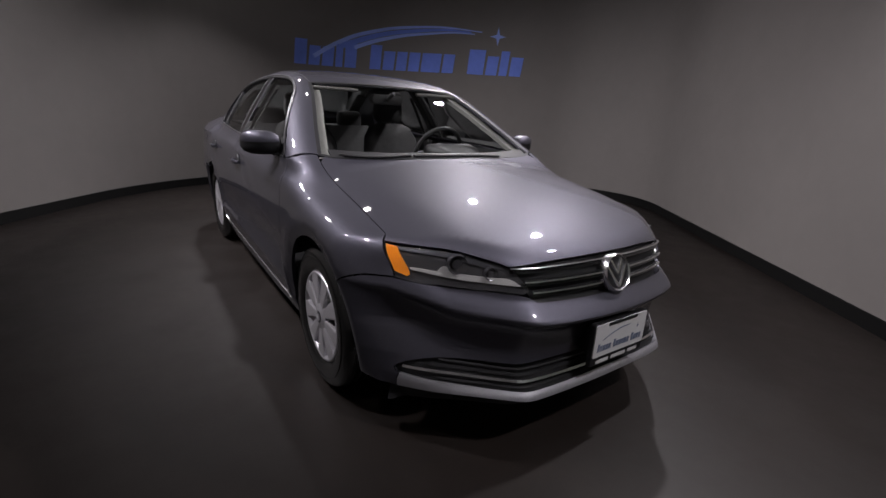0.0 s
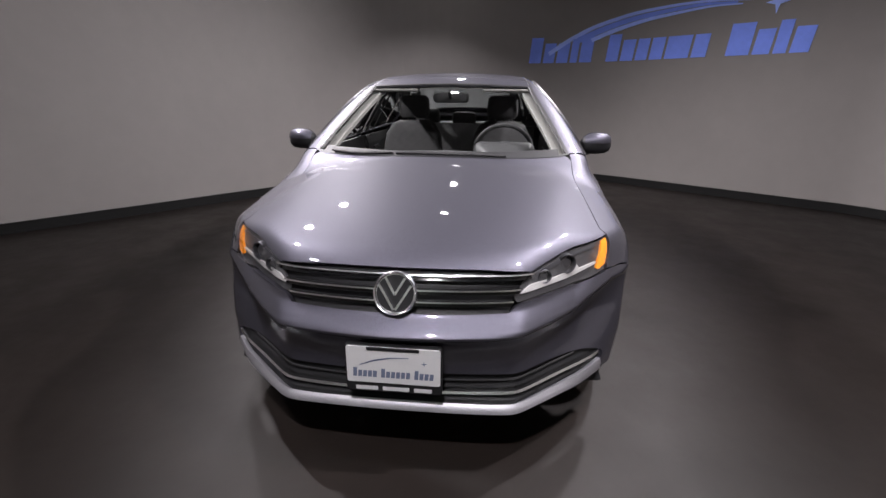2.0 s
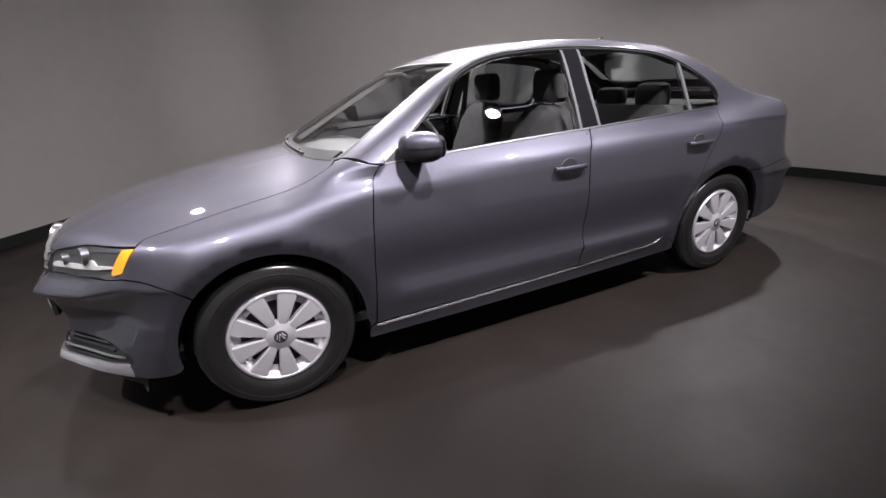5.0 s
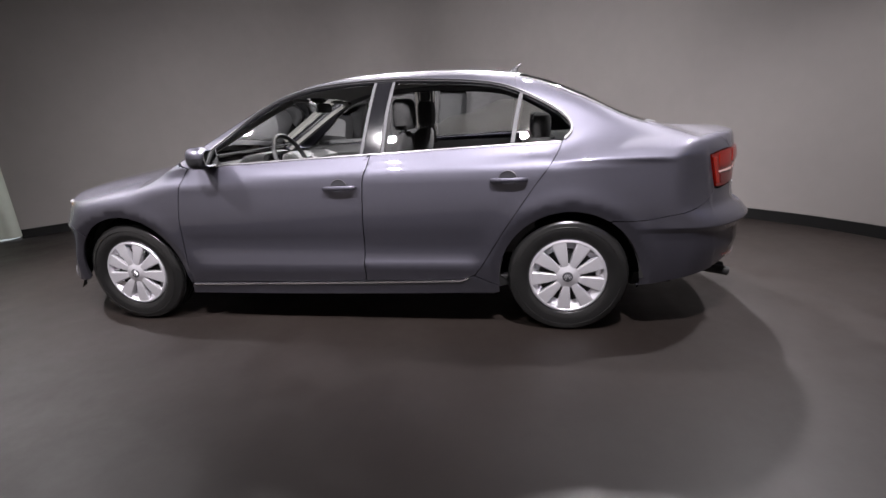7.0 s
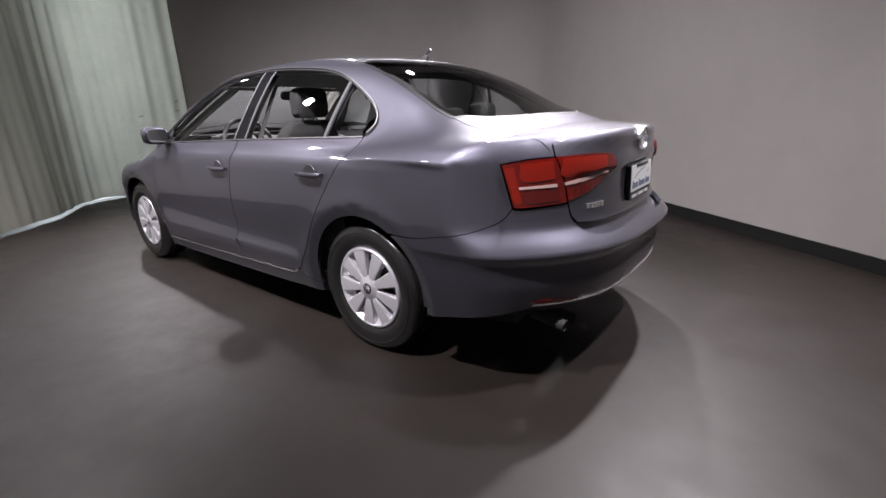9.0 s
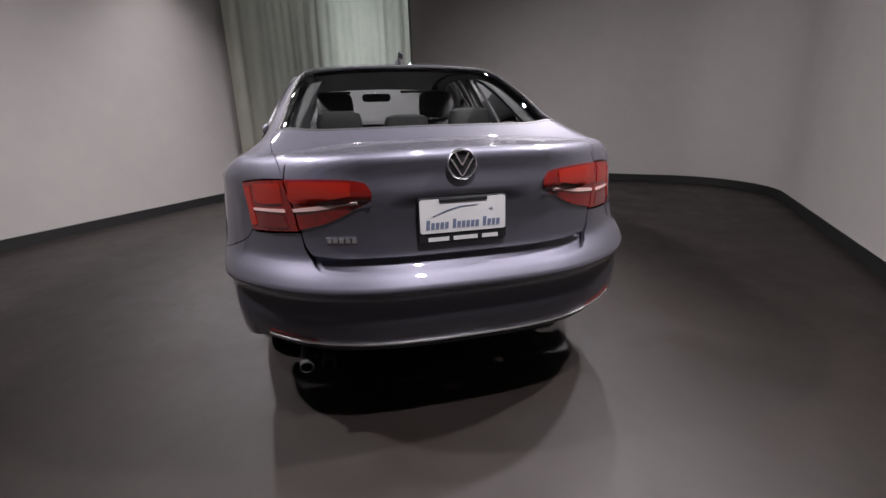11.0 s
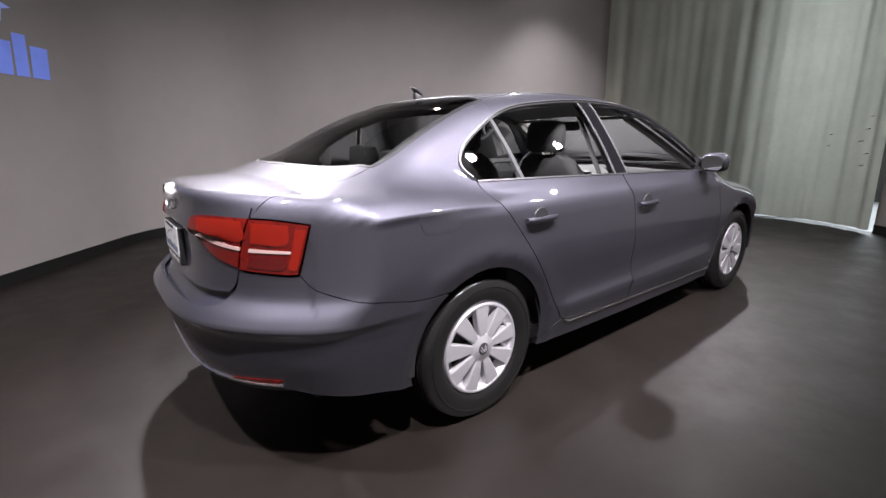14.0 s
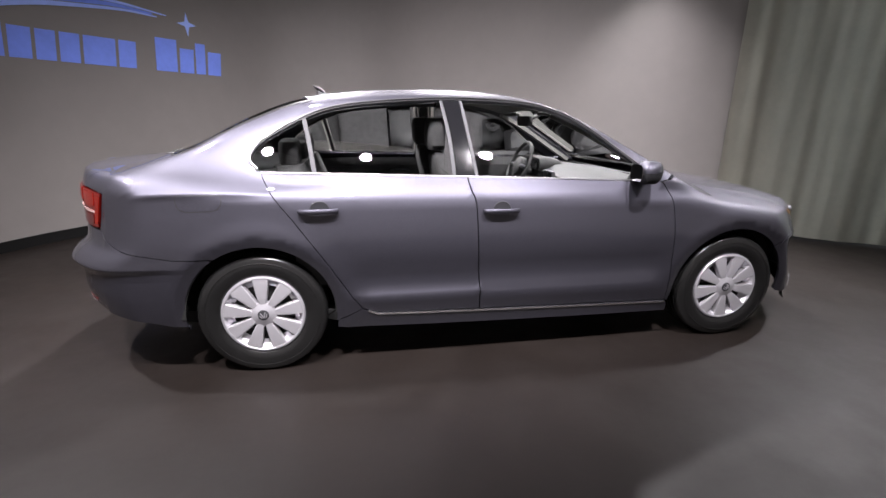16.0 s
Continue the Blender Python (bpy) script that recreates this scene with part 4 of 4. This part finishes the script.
B0, B1 = [(-.236, .998), (-.262, 1.18), (-.285, 1.374)], [(-.330, .996), (-.342, 1.18), (-.372, 1.374)]
top = on_side(DLO_TOP)


def between(x0, x1):
    """The upper window line from x1 to x0."""
    return top[(top[:, 0] > x0) & (top[:, 0] < x1)]


win_f = join(on_side(BELT_F[:2] + [(-.20, .993)]), on_side([(-.208, .994), (-.230, 1.18), (-.255, 1.373)]), between(-.255, .81))
win_r = join(on_side([(-.362, .999), (-.372, 1.18), (-.398, 1.372)]), between(-1.070, -.398)[::-1], on_side([(-1.072, 1.280), (-1.045, 1.15), (-1.025, 1.018)]), on_side([(-1.02, 1.017), (-.362, .998)]))
win_q = join(on_side([(-1.05, 1.018), (-1.07, 1.15), (-1.098, 1.268)]), top[top[:, 0] < -1.098][::-1], on_side([(-1.28, 1.022), (-1.05, 1.018)]))
pil = join(on_side([(-.236, .998), (-.258, 1.18), (-.283, 1.374)]), between(-.372, -.283)[::-1], on_side([(-.372, 1.374), (-.345, 1.18), (-.336, .998)]))
f_strip = join(on_side([(-.218, .996), (-.240, 1.18), (-.265, 1.373)]), between(-.283, -.265)[::-1], on_side([(-.283, 1.374), (-.258, 1.18), (-.236, .998)]))
r_strip = join(on_side([(-.336, .998), (-.345, 1.18), (-.372, 1.374)]), between(-.390, -.372)[::-1], on_side([(-.390, 1.372), (-.364, 1.18), (-.354, .999)]))
sail = on_side([(.80, .957), (.655, 1.062)]), on_side([(.655, 1.062), (.62, .97)]), on_side([(.62, .965), (.80, .957)])
for s in (0, 1):
    k = dict(mirror=s == 1)
    panel("window_glass", win_f, SIDE, M_GLASS, doors_f[s], off=-.008, gap=.010, **WIN, **k).visible_shadow = False
    panel("window_glass", win_r, SIDE, M_GLASS, doors_r[s], off=-.008, gap=.010, **WIN, **k).visible_shadow = False
    panel("quarter_window", win_q, SIDE, M_GLASS, doors_r[s], off=-.008, gap=.010, **WIN, **k)
    panel("pillar_cover", pil, SIDE, M_GLOSSBLACK, car, "gloss black pillar cover", gap=.003, **WIN, **k)
    panel("window_frame", f_strip, SIDE, M_FRAME, doors_f[s], gap=.001, **WIN, **k)
    panel("window_frame", r_strip, SIDE, M_FRAME, doors_r[s], gap=.001, **WIN, **k)
    panel("mirror_sail", join(*sail), SIDE, M_BLACK, doors_f[s], off=.002, gap=0, **WIN, **k)
    for nm, line, w, mt, par in (("window_seal", join(top), .014, M_BLACK, car), ("belt_moulding", on_side(BELT_F), .009, M_TRIM, doors_f[s]), ("belt_moulding", on_side(BELT_R), .009, M_TRIM, doors_r[s]),
                                 ("window_divider", on_side([(-1.034, 1.02), (-1.056, 1.15), (-1.083, 1.276)]), .024, M_FRAME, doors_r[s]),
                                 ("sill_strip", on_side([(-.80, .318), (-.76, .300), (-.68, .292), (0, .272), (.60, .258), (.92, .250)]), .012, M_CHROME, sills[s])):
        ob = part(nm, strip(line * (1, -1 if s else 1, 1), None, w, .004), mt, par)
    part("upper_window_trim", strip((join(top) + (0, 0, .010)) * (1, -1 if s else 1, 1), None, .008, .004), M_TRIM, car)

# door handles: a bowl, the shade in it put into its dark colour, and a bar
for s, (fx, rx) in ((1, (-.105, -1.012)), (-1, (-.105, -1.012))):
    for cx, cz, par in ((fx, .832, doors_f[s < 0]), (rx, .852, doors_r[s < 0])):
        y = on_side([(cx, cz), (cx + .01, cz)])[0][1]
        m = pose(cx, s * y, cz, -90 * s, 0, 0)
        part("handle_bowl", lathe([(0, .0016), (.030, .0018), (.040, .0028), (.044, .0036), (.046, .0006)], 28, m @ Matrix.Diagonal((1.05, 1.0, 1, 1))), M_DARK, par, smooth=True)
        bar = loft([[(cx + dx, s * (y + .024 * k + dy), cz + dz) for dy, dz in ((-.004, -.011 * h), (.012, -.012 * h), (.017, -.004), (.017, .004), (.012, .012 * h), (-.004, .011 * h))]
                    for dx, k, h in ((-.100, .2, .75), (-.088, .75, .95), (-.05, 1, 1), (.03, 1, 1), (.075, .75, 1), (.088, .2, .8))])
        part("door_handle", bar, M_PAINT, par, "grey door handle", smooth=True)
        if cx > -.5 and s > 0:
            part("key_lock", lathe([(0, .030), (.008, .030), (.010, .02)], 16, m @ pose(-.075, 0, 0)), M_CHROME, par)

# fuel flap seam on the right side
fl = on_side([(-1.645, .928), (-1.455, .932)]), on_side([(-1.455, .932), (-1.452, .90), (-1.468, .872), (-1.50, .862)]), on_side([(-1.50, .862), (-1.60, .860)]), on_side([(-1.60, .860), (-1.632, .870), (-1.645, .90), (-1.645, .928)])
panel("fuel_flap_gap", join(*fl), SIDE, M_DARK, quarters[1], off=.0006, gap=-.0045, rim=0, mirror=True)
panel("fuel_flap", join(*fl), SIDE, M_PAINT, quarters[1], off=.0016, gap=.0, rim=.002, mirror=True)

# door mirrors
for s in (1, -1):
    secs = []
    for y, xc, zc, w, h in ((.800, .690, 1.005, .02, .05), (.818, .685, 1.010, .10, .085), (.85, .678, 1.014, .135, .112), (.90, .668, 1.016, .145, .118), (.945, .655, 1.016, .135, .110), (.972, .642, 1.014, .10, .085), (.985, .635, 1.012, .04, .04)):
        secs.append([(xc + px, s * y, zc + pz) for px, pz in [(px * (1 if px > 0 else .72), pz) for px, pz in round_rect(w, h, min(w, h) * .42, 6)]])
    mir = part("side_mirror", loft(secs), M_BLACK, car, "black door mirror with a painted upper cap", smooth=True)
    cap = [[(x * 1 + .003 * (x > .66), y + .002 * s, max(z, 1.018 - .012 * (y * s - .85)) + .004) for x, y, z in sec] for sec in secs[1:]]
    part("mirror_cap", loft(cap), M_MIRRORCAP, mir, "silver painted cap", smooth=True)
    part("mirror_foot", loft([[(x, s * y, z) for x, z in ((.62, .962), (.72, .955), (.72, .985), (.63, .99))] for y in (.79, .85)]), M_BLACK, mir)
    m = pose(.600, s * .905, 1.016, 0, -90, 6 * s)
    part("mirror_glass", prism(round_rect(.088, .130, .035, 6), .002), M_MIRROR, mir, m=m)

# aerial, wipers, nozzle
ant = part("aerial", loft([[(x + dx * k, dy * k, z) for dx, dy in round_rect(.07, .036, .017, 4)] for x, z, k in ((-1.03, 1.405, 1), (-1.035, 1.425, .9), (-1.045, 1.437, .55))]), M_BLACK, car, "black roof aerial", smooth=True)
part("aerial_mast", rod([(-1.04, 0, 1.43), (-1.06, 0, 1.448), (-1.082, 0, 1.468)], [.010, .007, .006]), M_BLACK, ant)
part("aerial_fin", rod([(-1.02, -.012, 1.43), (-1.05, -.014, 1.452), (-1.075, -.012, 1.462)], [.008, .01, .006]), M_BLACK, ant)
cw = join(on_top([(x + .004, y) for x, y in cowl]), on_top([(x - .055, y) for x, y in cowl[::-1]]))
panel("cowl_panel", cw, TOP, M_BLACK, car, "black plastic cowl", off=.002, gap=0, rim=.01)
for y0, y1, x1 in ((.36, -.26, 1.058), (-.24, -.62, .985)):
    a, b = on_top([(1.055, y0), (1.05, y0 - .01)])[0], on_top([(x1, y1), (x1 - .005, y1)])[0]
    q = on_top([tuple(a[:2]), tuple(((a + b) / 2)[:2] + (.02, 0)), tuple(b[:2])]) + (0, 0, .008)
    wp = part("wiper", rod(q[::3], .006, 6), M_BLACK, car, "black wiper", smooth=True)
    part("wiper_blade", rod(q[len(q) // 5::3] + (-.012, 0, .002), .005, 6), M_BLACK, wp)

# number plates: white boards in black surrounds, with bars for the writing
def plate(x, z, s, lean, parent, h=.165):
    m = pose(x, 0, z, 90 - lean, 0, 90 * s)
    ob = part("plate_frame", prism(round_rect(.315, h + .006, .010), .018, .003), M_BLACK, parent, "black frame of a white number plate", m=m)
    part("plate_board", prism(round_rect(.304, h - .034, .008), .003), M_WHITE, ob, "white board", m=m @ pose(0, .016, .0182))
    part("plate_tab", box(-.085, .085, -.006, .006, 0, .004, .002), M_BLACK, ob, m=m @ pose(0, h / 2 - .006, .021))
    wave = [(-.10, -.002), (-.05, .018), (0, .029), (.06, .031), (.062, .029), (0, .025), (-.05, .013), (-.098, -.004)]
    part("plate_swoosh", prism(wave, .001), M_GREY, ob, m=m @ pose(-.01, .018, .0215))
    part("plate_star", prism([(0, .009), (.002, .002), (.009, 0), (.002, -.002), (0, -.009), (-.002, -.002), (-.009, 0), (-.002, .002)], .001), M_GREY, ob, m=m @ pose(.10, .030, .0215))
    x0 = -.132
    for k, wd in enumerate((5, 6, 4)):
        for i in range(wd):
            hh = .032 if i == 0 else .023
            part("plate_bar", prism([(0, 0), (.0125, 0), (.0145, hh), (.002, hh)], .001), M_GREY, ob, m=m @ pose(x0, -.028, .0215))
            x0 += .0162
        x0 += .011
    x0 = -.125
    for k, wd in enumerate((5, 6, 4)):
        part("frame_bar", prism([(0, 0), (wd * .0145, 0), (wd * .0145, .014), (0, .014)], .001), M_WHITE, ob, m=m @ pose(x0, -h / 2 + .004, .0185))
        x0 += wd * .0145 + .016
    return ob


plate(2.226, .436, 1, 0, bumper_f)
part("plate_bracket", box(2.13, 2.227, -.12, .12, .375, .50, .006), M_BLACK, bumper_f)
plate(-2.287, .800, -1, 2, trunk, .150)
for i in range(5):
    p = tail((22.2 + 1.25 * i, .746), (22.3 + 1.25 * i, .746))[0]
    part("model_badge_bar", box(-.004, .004, -.009, .009, -.011, .011, .002), M_CHROME, trunk, m=pose(p[0] - .001, p[1], p[2], 0, 0, -16))

# exhaust, underbody, wheel houses
for y in (.50, .58):
    part("tail_pipe", lathe([(.018, -.12), (.024, -.12), (.026, .03), (.023, .032), (.022, .0), (.018, -.1)], 24, pose(-2.19, y, .272, 0, -100, 0)), M_UNDER, car, smooth=True)
part("underbody", loft([[(x, y, z) for y, z in ((-w, .26), (w, .26), (w * .92, .17), (-w * .92, .17))] for x, w in ((1.85, .55), (1.72, .60), (1.70, .55), (.97, .55), (.93, .80), (-.93, .80), (-.97, .55), (-1.70, .55), (-1.72, .60), (-1.95, .55))]), M_UNDER, car, "black underbody")
for cx in (FA, RA):
    for s in (1, -1):
        a = [math.radians(v) for v in np.linspace(0, 180, 30)]
        bm = bmesh.new()
        wide = .74 if cx > 0 else .835
        r0 = [bm.verts.new((cx + .40 * math.cos(t), s * wide, .315 + .40 * math.sin(t))) for t in a]
        r1 = [bm.verts.new((cx + .395 * math.cos(t), s * .50, .315 + .395 * math.sin(t))) for t in a]
        r2 = [bm.verts.new((cx + .360 * math.cos(t), s * (wide + .007), .315 + .360 * math.sin(t))) for t in a]
        for i in range(len(a) - 1):
            bm.faces.new((r0[i], r0[i + 1], r1[i + 1], r1[i]))
            bm.faces.new((r0[i], r0[i + 1], r2[i + 1], r2[i]))
        bm.faces.new(r1)
        part("wheel_house", bm, M_UNDER, car)
inn = join(on_side([(.95, .24), (.93, .90), (.5, .94), (-.5, .95), (-1.25, .96)]), on_side([(-1.2, .80), (-.90, .40), (-.90, .22), (.95, .20)]))
both("inner_body", inn, SIDE, M_UNDER, car, off=-.04, rim=0, gap=0, step=.1)

# wheels
R = .317


def wheel(x, s, turn):
    m = pose(x, s * .748, R, -90 * s, 0, 0) @ pose(0, 0, 0, 0, 0, turn)
    prof = [(.190, -.098), (.235, -.100), (.285, -.098), (.305, -.088), (.316, -.070), (.317, -.03), (.317, .03), (.316, .070), (.306, .088), (.290, .096), (.262, .101), (.235, .099), (.215, .090), (.205, .080), (.203, .05)]
    wh = part("wheel", lathe([(0, .0), (.06, .012), (.10, .005), (.18, .03), (.20, .07), (.204, .06), (.2, -.09)], 40, m), M_STEEL, car, "black tyre with a silver nine-spoke wheel cover", smooth=True)
    tyre = part("tyre", lathe(prof, 72, m), M_TYRE, wh, "black rubber tyre", smooth=True)
    for z in (-.05, -.017, .017, .05):
        part("tread_groove", lathe([(.3173, z - .004), (.3178, z - .003), (.3178, z + .003), (.3173, z + .004)], 64, m), M_UNDER, wh)
    part("sidewall_ring", lathe([(.272, .1005), (.275, .1022), (.278, .1005)], 64, m), M_TYRE, wh, smooth=True)
    cov = part("cover_rim", lathe([(.150, .053), (.170, .060), (.184, .076), (.187, .086), (.192, .090), (.200, .089), (.205, .083), (.206, .07)], 60, m), M_COVER, wh, "silver wheel cover", smooth=True)
    part("cover_centre", lathe([(0, .094), (.030, .094), (.036, .090), (.060, .088), (.066, .084), (.068, .06)], 40, m), M_COVER, wh, smooth=True)
    hub = part("hub_badge", lathe([(0, .0965), (.024, .0965), (.028, .094)], 28, m), M_STEEL, wh, smooth=True)
    for a, b in (((-.012, .014), (0, -.014)), ((.012, .014), (0, -.014)), ((-.019, .004), (-.008, -.016)), ((.019, .004), (.008, -.016))):
        part("hub_bar", rod([(a[0], a[1], .0968), (b[0], b[1], .0968)], .0022, 5), M_COVER, wh, m=m)
    part("cover_back", lathe([(.05, .048), (.190, .052)], 40, m), M_UNDER, wh)
    for k in range(9):
        secs = [[(r, -w / 2, h - .032), (r, -w / 2, h - .003), (r, -w / 2 + .005, h), (r, w / 2 - .005, h), (r, w / 2, h - .003), (r, w / 2, h - .032)] for r, w, h in ((.052, .032, .088), (.085, .046, .090), (.130, .061, .090), (.170, .073, .089), (.193, .080, .088))]
        part("spoke", loft(secs), M_COVER, wh, m=m @ pose(0, 0, 0, 0, 0, 40 * k))
    part("valve", rod([(.150, .035, .06), (.155, .037, .085)], .004, 6), M_CHROME, wh, m=m)


wheel(FA, 1, 12)
wheel(FA, -1, 30)
wheel(RA, 1, 5)
wheel(RA, -1, 10)

# ---- inside the car ----
def slab(name, secs, material, parent, label=""):
    return part(name, loft([[(x, y, z) for x, y, z in s] for s in secs]), material, parent, label, smooth=True)


def seat(x, y, rear=False):
    st = new("seat")
    st.parent = car
    st["label"] = "dark fabric front seat"
    w = .25
    base = [[(x + dx, y + py, .50 + dz + pz) for py, pz in round_rect(2 * w * k, .16, .06, 5)] for dx, dz, k in ((-.22, -.02, .92), (-.18, 0, 1), (.15, .03, 1), (.25, .04, .96), (.29, .03, .85))]
    part("seat_cushion", loft(base), M_FABRIC, st, smooth=True)
    back = [[(x - .23 - .30 * (z - .5) + px, y + py, z) for py, px in round_rect(2 * w * k, d, .05, 5)] for z, k, d in ((.48, .85, .15), (.56, .98, .17), (.80, 1, .15), (.98, .90, .13), (1.06, .72, .10), (1.09, .5, .06))]
    part("backrest", loft(back), M_FABRIC, st, smooth=True)
    hx = x - .425
    head = [[(hx + px, y + py, z) for py, px in round_rect(.25 * k, .11 * k, .045 * k, 5)] for z, k in ((1.105, .80), (1.13, .98), (1.20, 1.0), (1.255, .95), (1.278, .80), (1.285, .5))]
    part("headrest", loft(head), M_FABRIC, st, smooth=True)
    for d in (-.055, .055):
        part("headrest_post", rod([(x - .405, y + d, 1.05), (x - .42, y + d, 1.13)], .006, 6), M_STEEL, st)


seat(.05, .36)
seat(.05, -.36)
bench = new("rear_bench")
bench.parent = car
bench["label"] = "dark fabric rear bench with three headrests"
part("bench_cushion", loft([[(x, py, .48 + pz + dz) for py, pz in round_rect(1.28, .18, .07, 5)] for x, dz in ((-1.02, -.03), (-.95, 0), (-.60, .03), (-.54, .01))]), M_FABRIC, bench, smooth=True)
part("bench_back", loft([[(-1.0 - .38 * (z - .5) + px, py, z) for py, px in round_rect(1.24 * k, .14, .06, 5)] for z, k in ((.48, .95), (.55, 1), (.85, 1), (1.0, .96), (1.03, .9))]), M_FABRIC, bench, smooth=True)
for y in (-.36, .36, 0):
    k0 = .8 if y == 0 else 1
    part("headrest", loft([[(-1.20 + px, y + py, 1.03 + (z - 1.03) * k0) for py, px in round_rect(.24 * k, .10 * k, .04 * k, 5)] for z, k in ((1.00, .9), (1.06, 1), (1.11, 1), (1.15, .9), (1.165, .6))]), M_FABRIC, bench, smooth=True)

dash = part("dashboard", loft([[(x, y, z) for x, z in ((1.0, .93 - .05 * abs(y)), (.80, .965 - .04 * abs(y)), (.62, .955 - .03 * abs(y)), (.52, .90), (.50, .78), (.56, .62), (1.0, .60))] for y in np.linspace(-.70, .70, 9)]), M_DASH, car, "black dashboard", smooth=True)
part("instrument_hood", loft([[(x, .36 + py, .945 + pz + dz) for py, pz in round_rect(.38 * k, .10 * k, .045 * k, 5)] for x, k, dz in ((.50, .95, .005), (.55, 1, .01), (.65, .9, .0), (.72, .6, -.02))]), M_DASH, dash, smooth=True)
part("instrument_dial", prism(round_rect(.28, .07, .03), .004), M_GLOSSBLACK, dash, m=pose(.498, .36, .948, 90, 0, -90))
for y in (.02, -.06):
    part("air_vent", box(.478, .51, y - .035, y + .035, .88, .93, .006), M_STEEL, dash)
part("centre_stack", box(.46, .60, -.13, .11, .58, .87, .02), M_DASH, dash)
part("radio_panel", box(.452, .462, -.10, .08, .74, .85, .004), M_GLOSSBLACK, dash)
part("console", box(-.30, .50, -.11, .09, .34, .56, .03), M_DASH, car, "black centre console")
sw = new("steering_wheel")
sw.parent = car
sw["label"] = "black steering wheel"
m = pose(.40, .36, .93, 0, -68, 0)
ringpts = [(.185 * math.cos(t), .185 * math.sin(t), 0) for t in np.linspace(0, 2 * math.pi, 36, endpoint=False)]
part("wheel_rim", rod(ringpts, .015, 8, True), M_DASH, sw, smooth=True, m=m)
part("wheel_hub", lathe([(0, .028), (.05, .026), (.068, .012), (.07, -.03), (0, -.03)], 28, m), M_DASH, sw, smooth=True)
for a in (90, 180, 270, 0):
    t = radians(a)
    if a != 0:
        part("wheel_spoke", rod([(.05 * math.cos(t), .05 * math.sin(t), .005), (.18 * math.cos(t), .18 * math.sin(t), 0)], [.018, .012], 8), M_STEEL if a != 180 else M_DASH, sw, m=m @ pose(0, 0, 0, 0, 0, 0))
part("steering_column", rod([(.42, .36, .92), (.62, .36, .84)], .035, 10), M_DASH, sw)

# linings
head = join(on_top([(.28, .47), (0, .46), (-.5, .46), (-1.08, .48)]), on_top([(-1.10, .2), (-1.11, -.2)]), on_top([(-1.08, -.48), (-.5, -.46), (0, -.46), (.28, -.47)]), on_top([(.30, -.2), (.30, .2)]))
panel("headliner", head, TOP, M_LINER, car, "pale grey headliner", off=-.035, rim=0, gap=0, step=.12)
for s in (0, 1):
    sg = -1 if s else 1
    part("pillar_trim", strip((on_top(WS_EDGE) + (-.02, -.030, -.02)) * (1, sg, 1), None, .055, -.03), M_LINER, car, "pale pillar trim")
    part("pillar_trim", strip((on_side([(-.29, 1.0), (-.30, 1.18), (-.33, 1.36)]) + (0, -.045, 0)) * (1, sg, 1), None, .07, -.01), M_DASH, car)
    part("pillar_trim", strip((on_top([(-1.12, .50), (-1.3, .53), (-1.62, .58)]) + (.0, -.03, -.05)) * (1, sg, 1), None, .09, -.02), M_DASH, car)
    part("rail_trim", strip((join(on_side(DLO_TOP[5:11])) + (0, -.045, .012)) * (1, sg, 1), None, .06, -.012), M_DASH, car)
    for x0, x1 in ((-.20, .80), (-1.15, -.30)):
        dp = part("door_lining", loft([[(x, sg * y, z) for y, z in ((.80, .96), (.76, .965), (.74, .90), (.74, .45), (.80, .45))] for x in (x0, x1)]), M_DASH, car, "dark door lining")
        part("armrest", box(x0 + .2, x1 - .3, min(sg * .64, sg * .75), max(sg * .64, sg * .75), .70, .76, .02), M_DASH, dp)
        part("lining_grip", rod([(x1 - .28, sg * .725, .86), (x1 - .20, sg * .71, .87), (x1 - .12, sg * .725, .86)], .008, 6), M_STEEL, dp)
    part("seat_belt", strip((on_side([(-.315, 1.30), (-.35, 1.1), (-.36, .95)]) + (0, -.085, 0)) * (1, sg, 1), None, .045, .0), M_FABRIC, car)
part("parcel_shelf", box(-1.80, -1.24, -.60, .60, 1.0, 1.02, .006), M_DASH, car, "dark parcel shelf")
part("cabin_floor", box(-1.20, 1.0, -.78, .78, .26, .30), M_DASH, car)
part("trunk_wall", box(-1.30, -1.26, -.70, .70, .30, 1.0), M_DASH, car)
part("firewall", box(.98, 1.02, -.70, .70, .30, .93), M_DASH, car)
rv = part("inner_mirror", loft([[(x, -.0 + py, 1.265 + pz) for py, pz in round_rect(.24 * k, .065 * k, .028 * k, 5)] for x, k in ((.285, .96), (.292, 1), (.315, .9), (.322, .6))]), M_DASH, car, "black rear-view mirror", smooth=True)
part("mirror_stem", rod([(.32, 0, 1.27), (.40, 0, 1.305)], .012, 8), M_DASH, rv)
for y in (.38, -.38):
    part("sun_visor", box(.30, .335, y - .17, y + .17, 1.30, 1.32, .008), M_LINER, car)
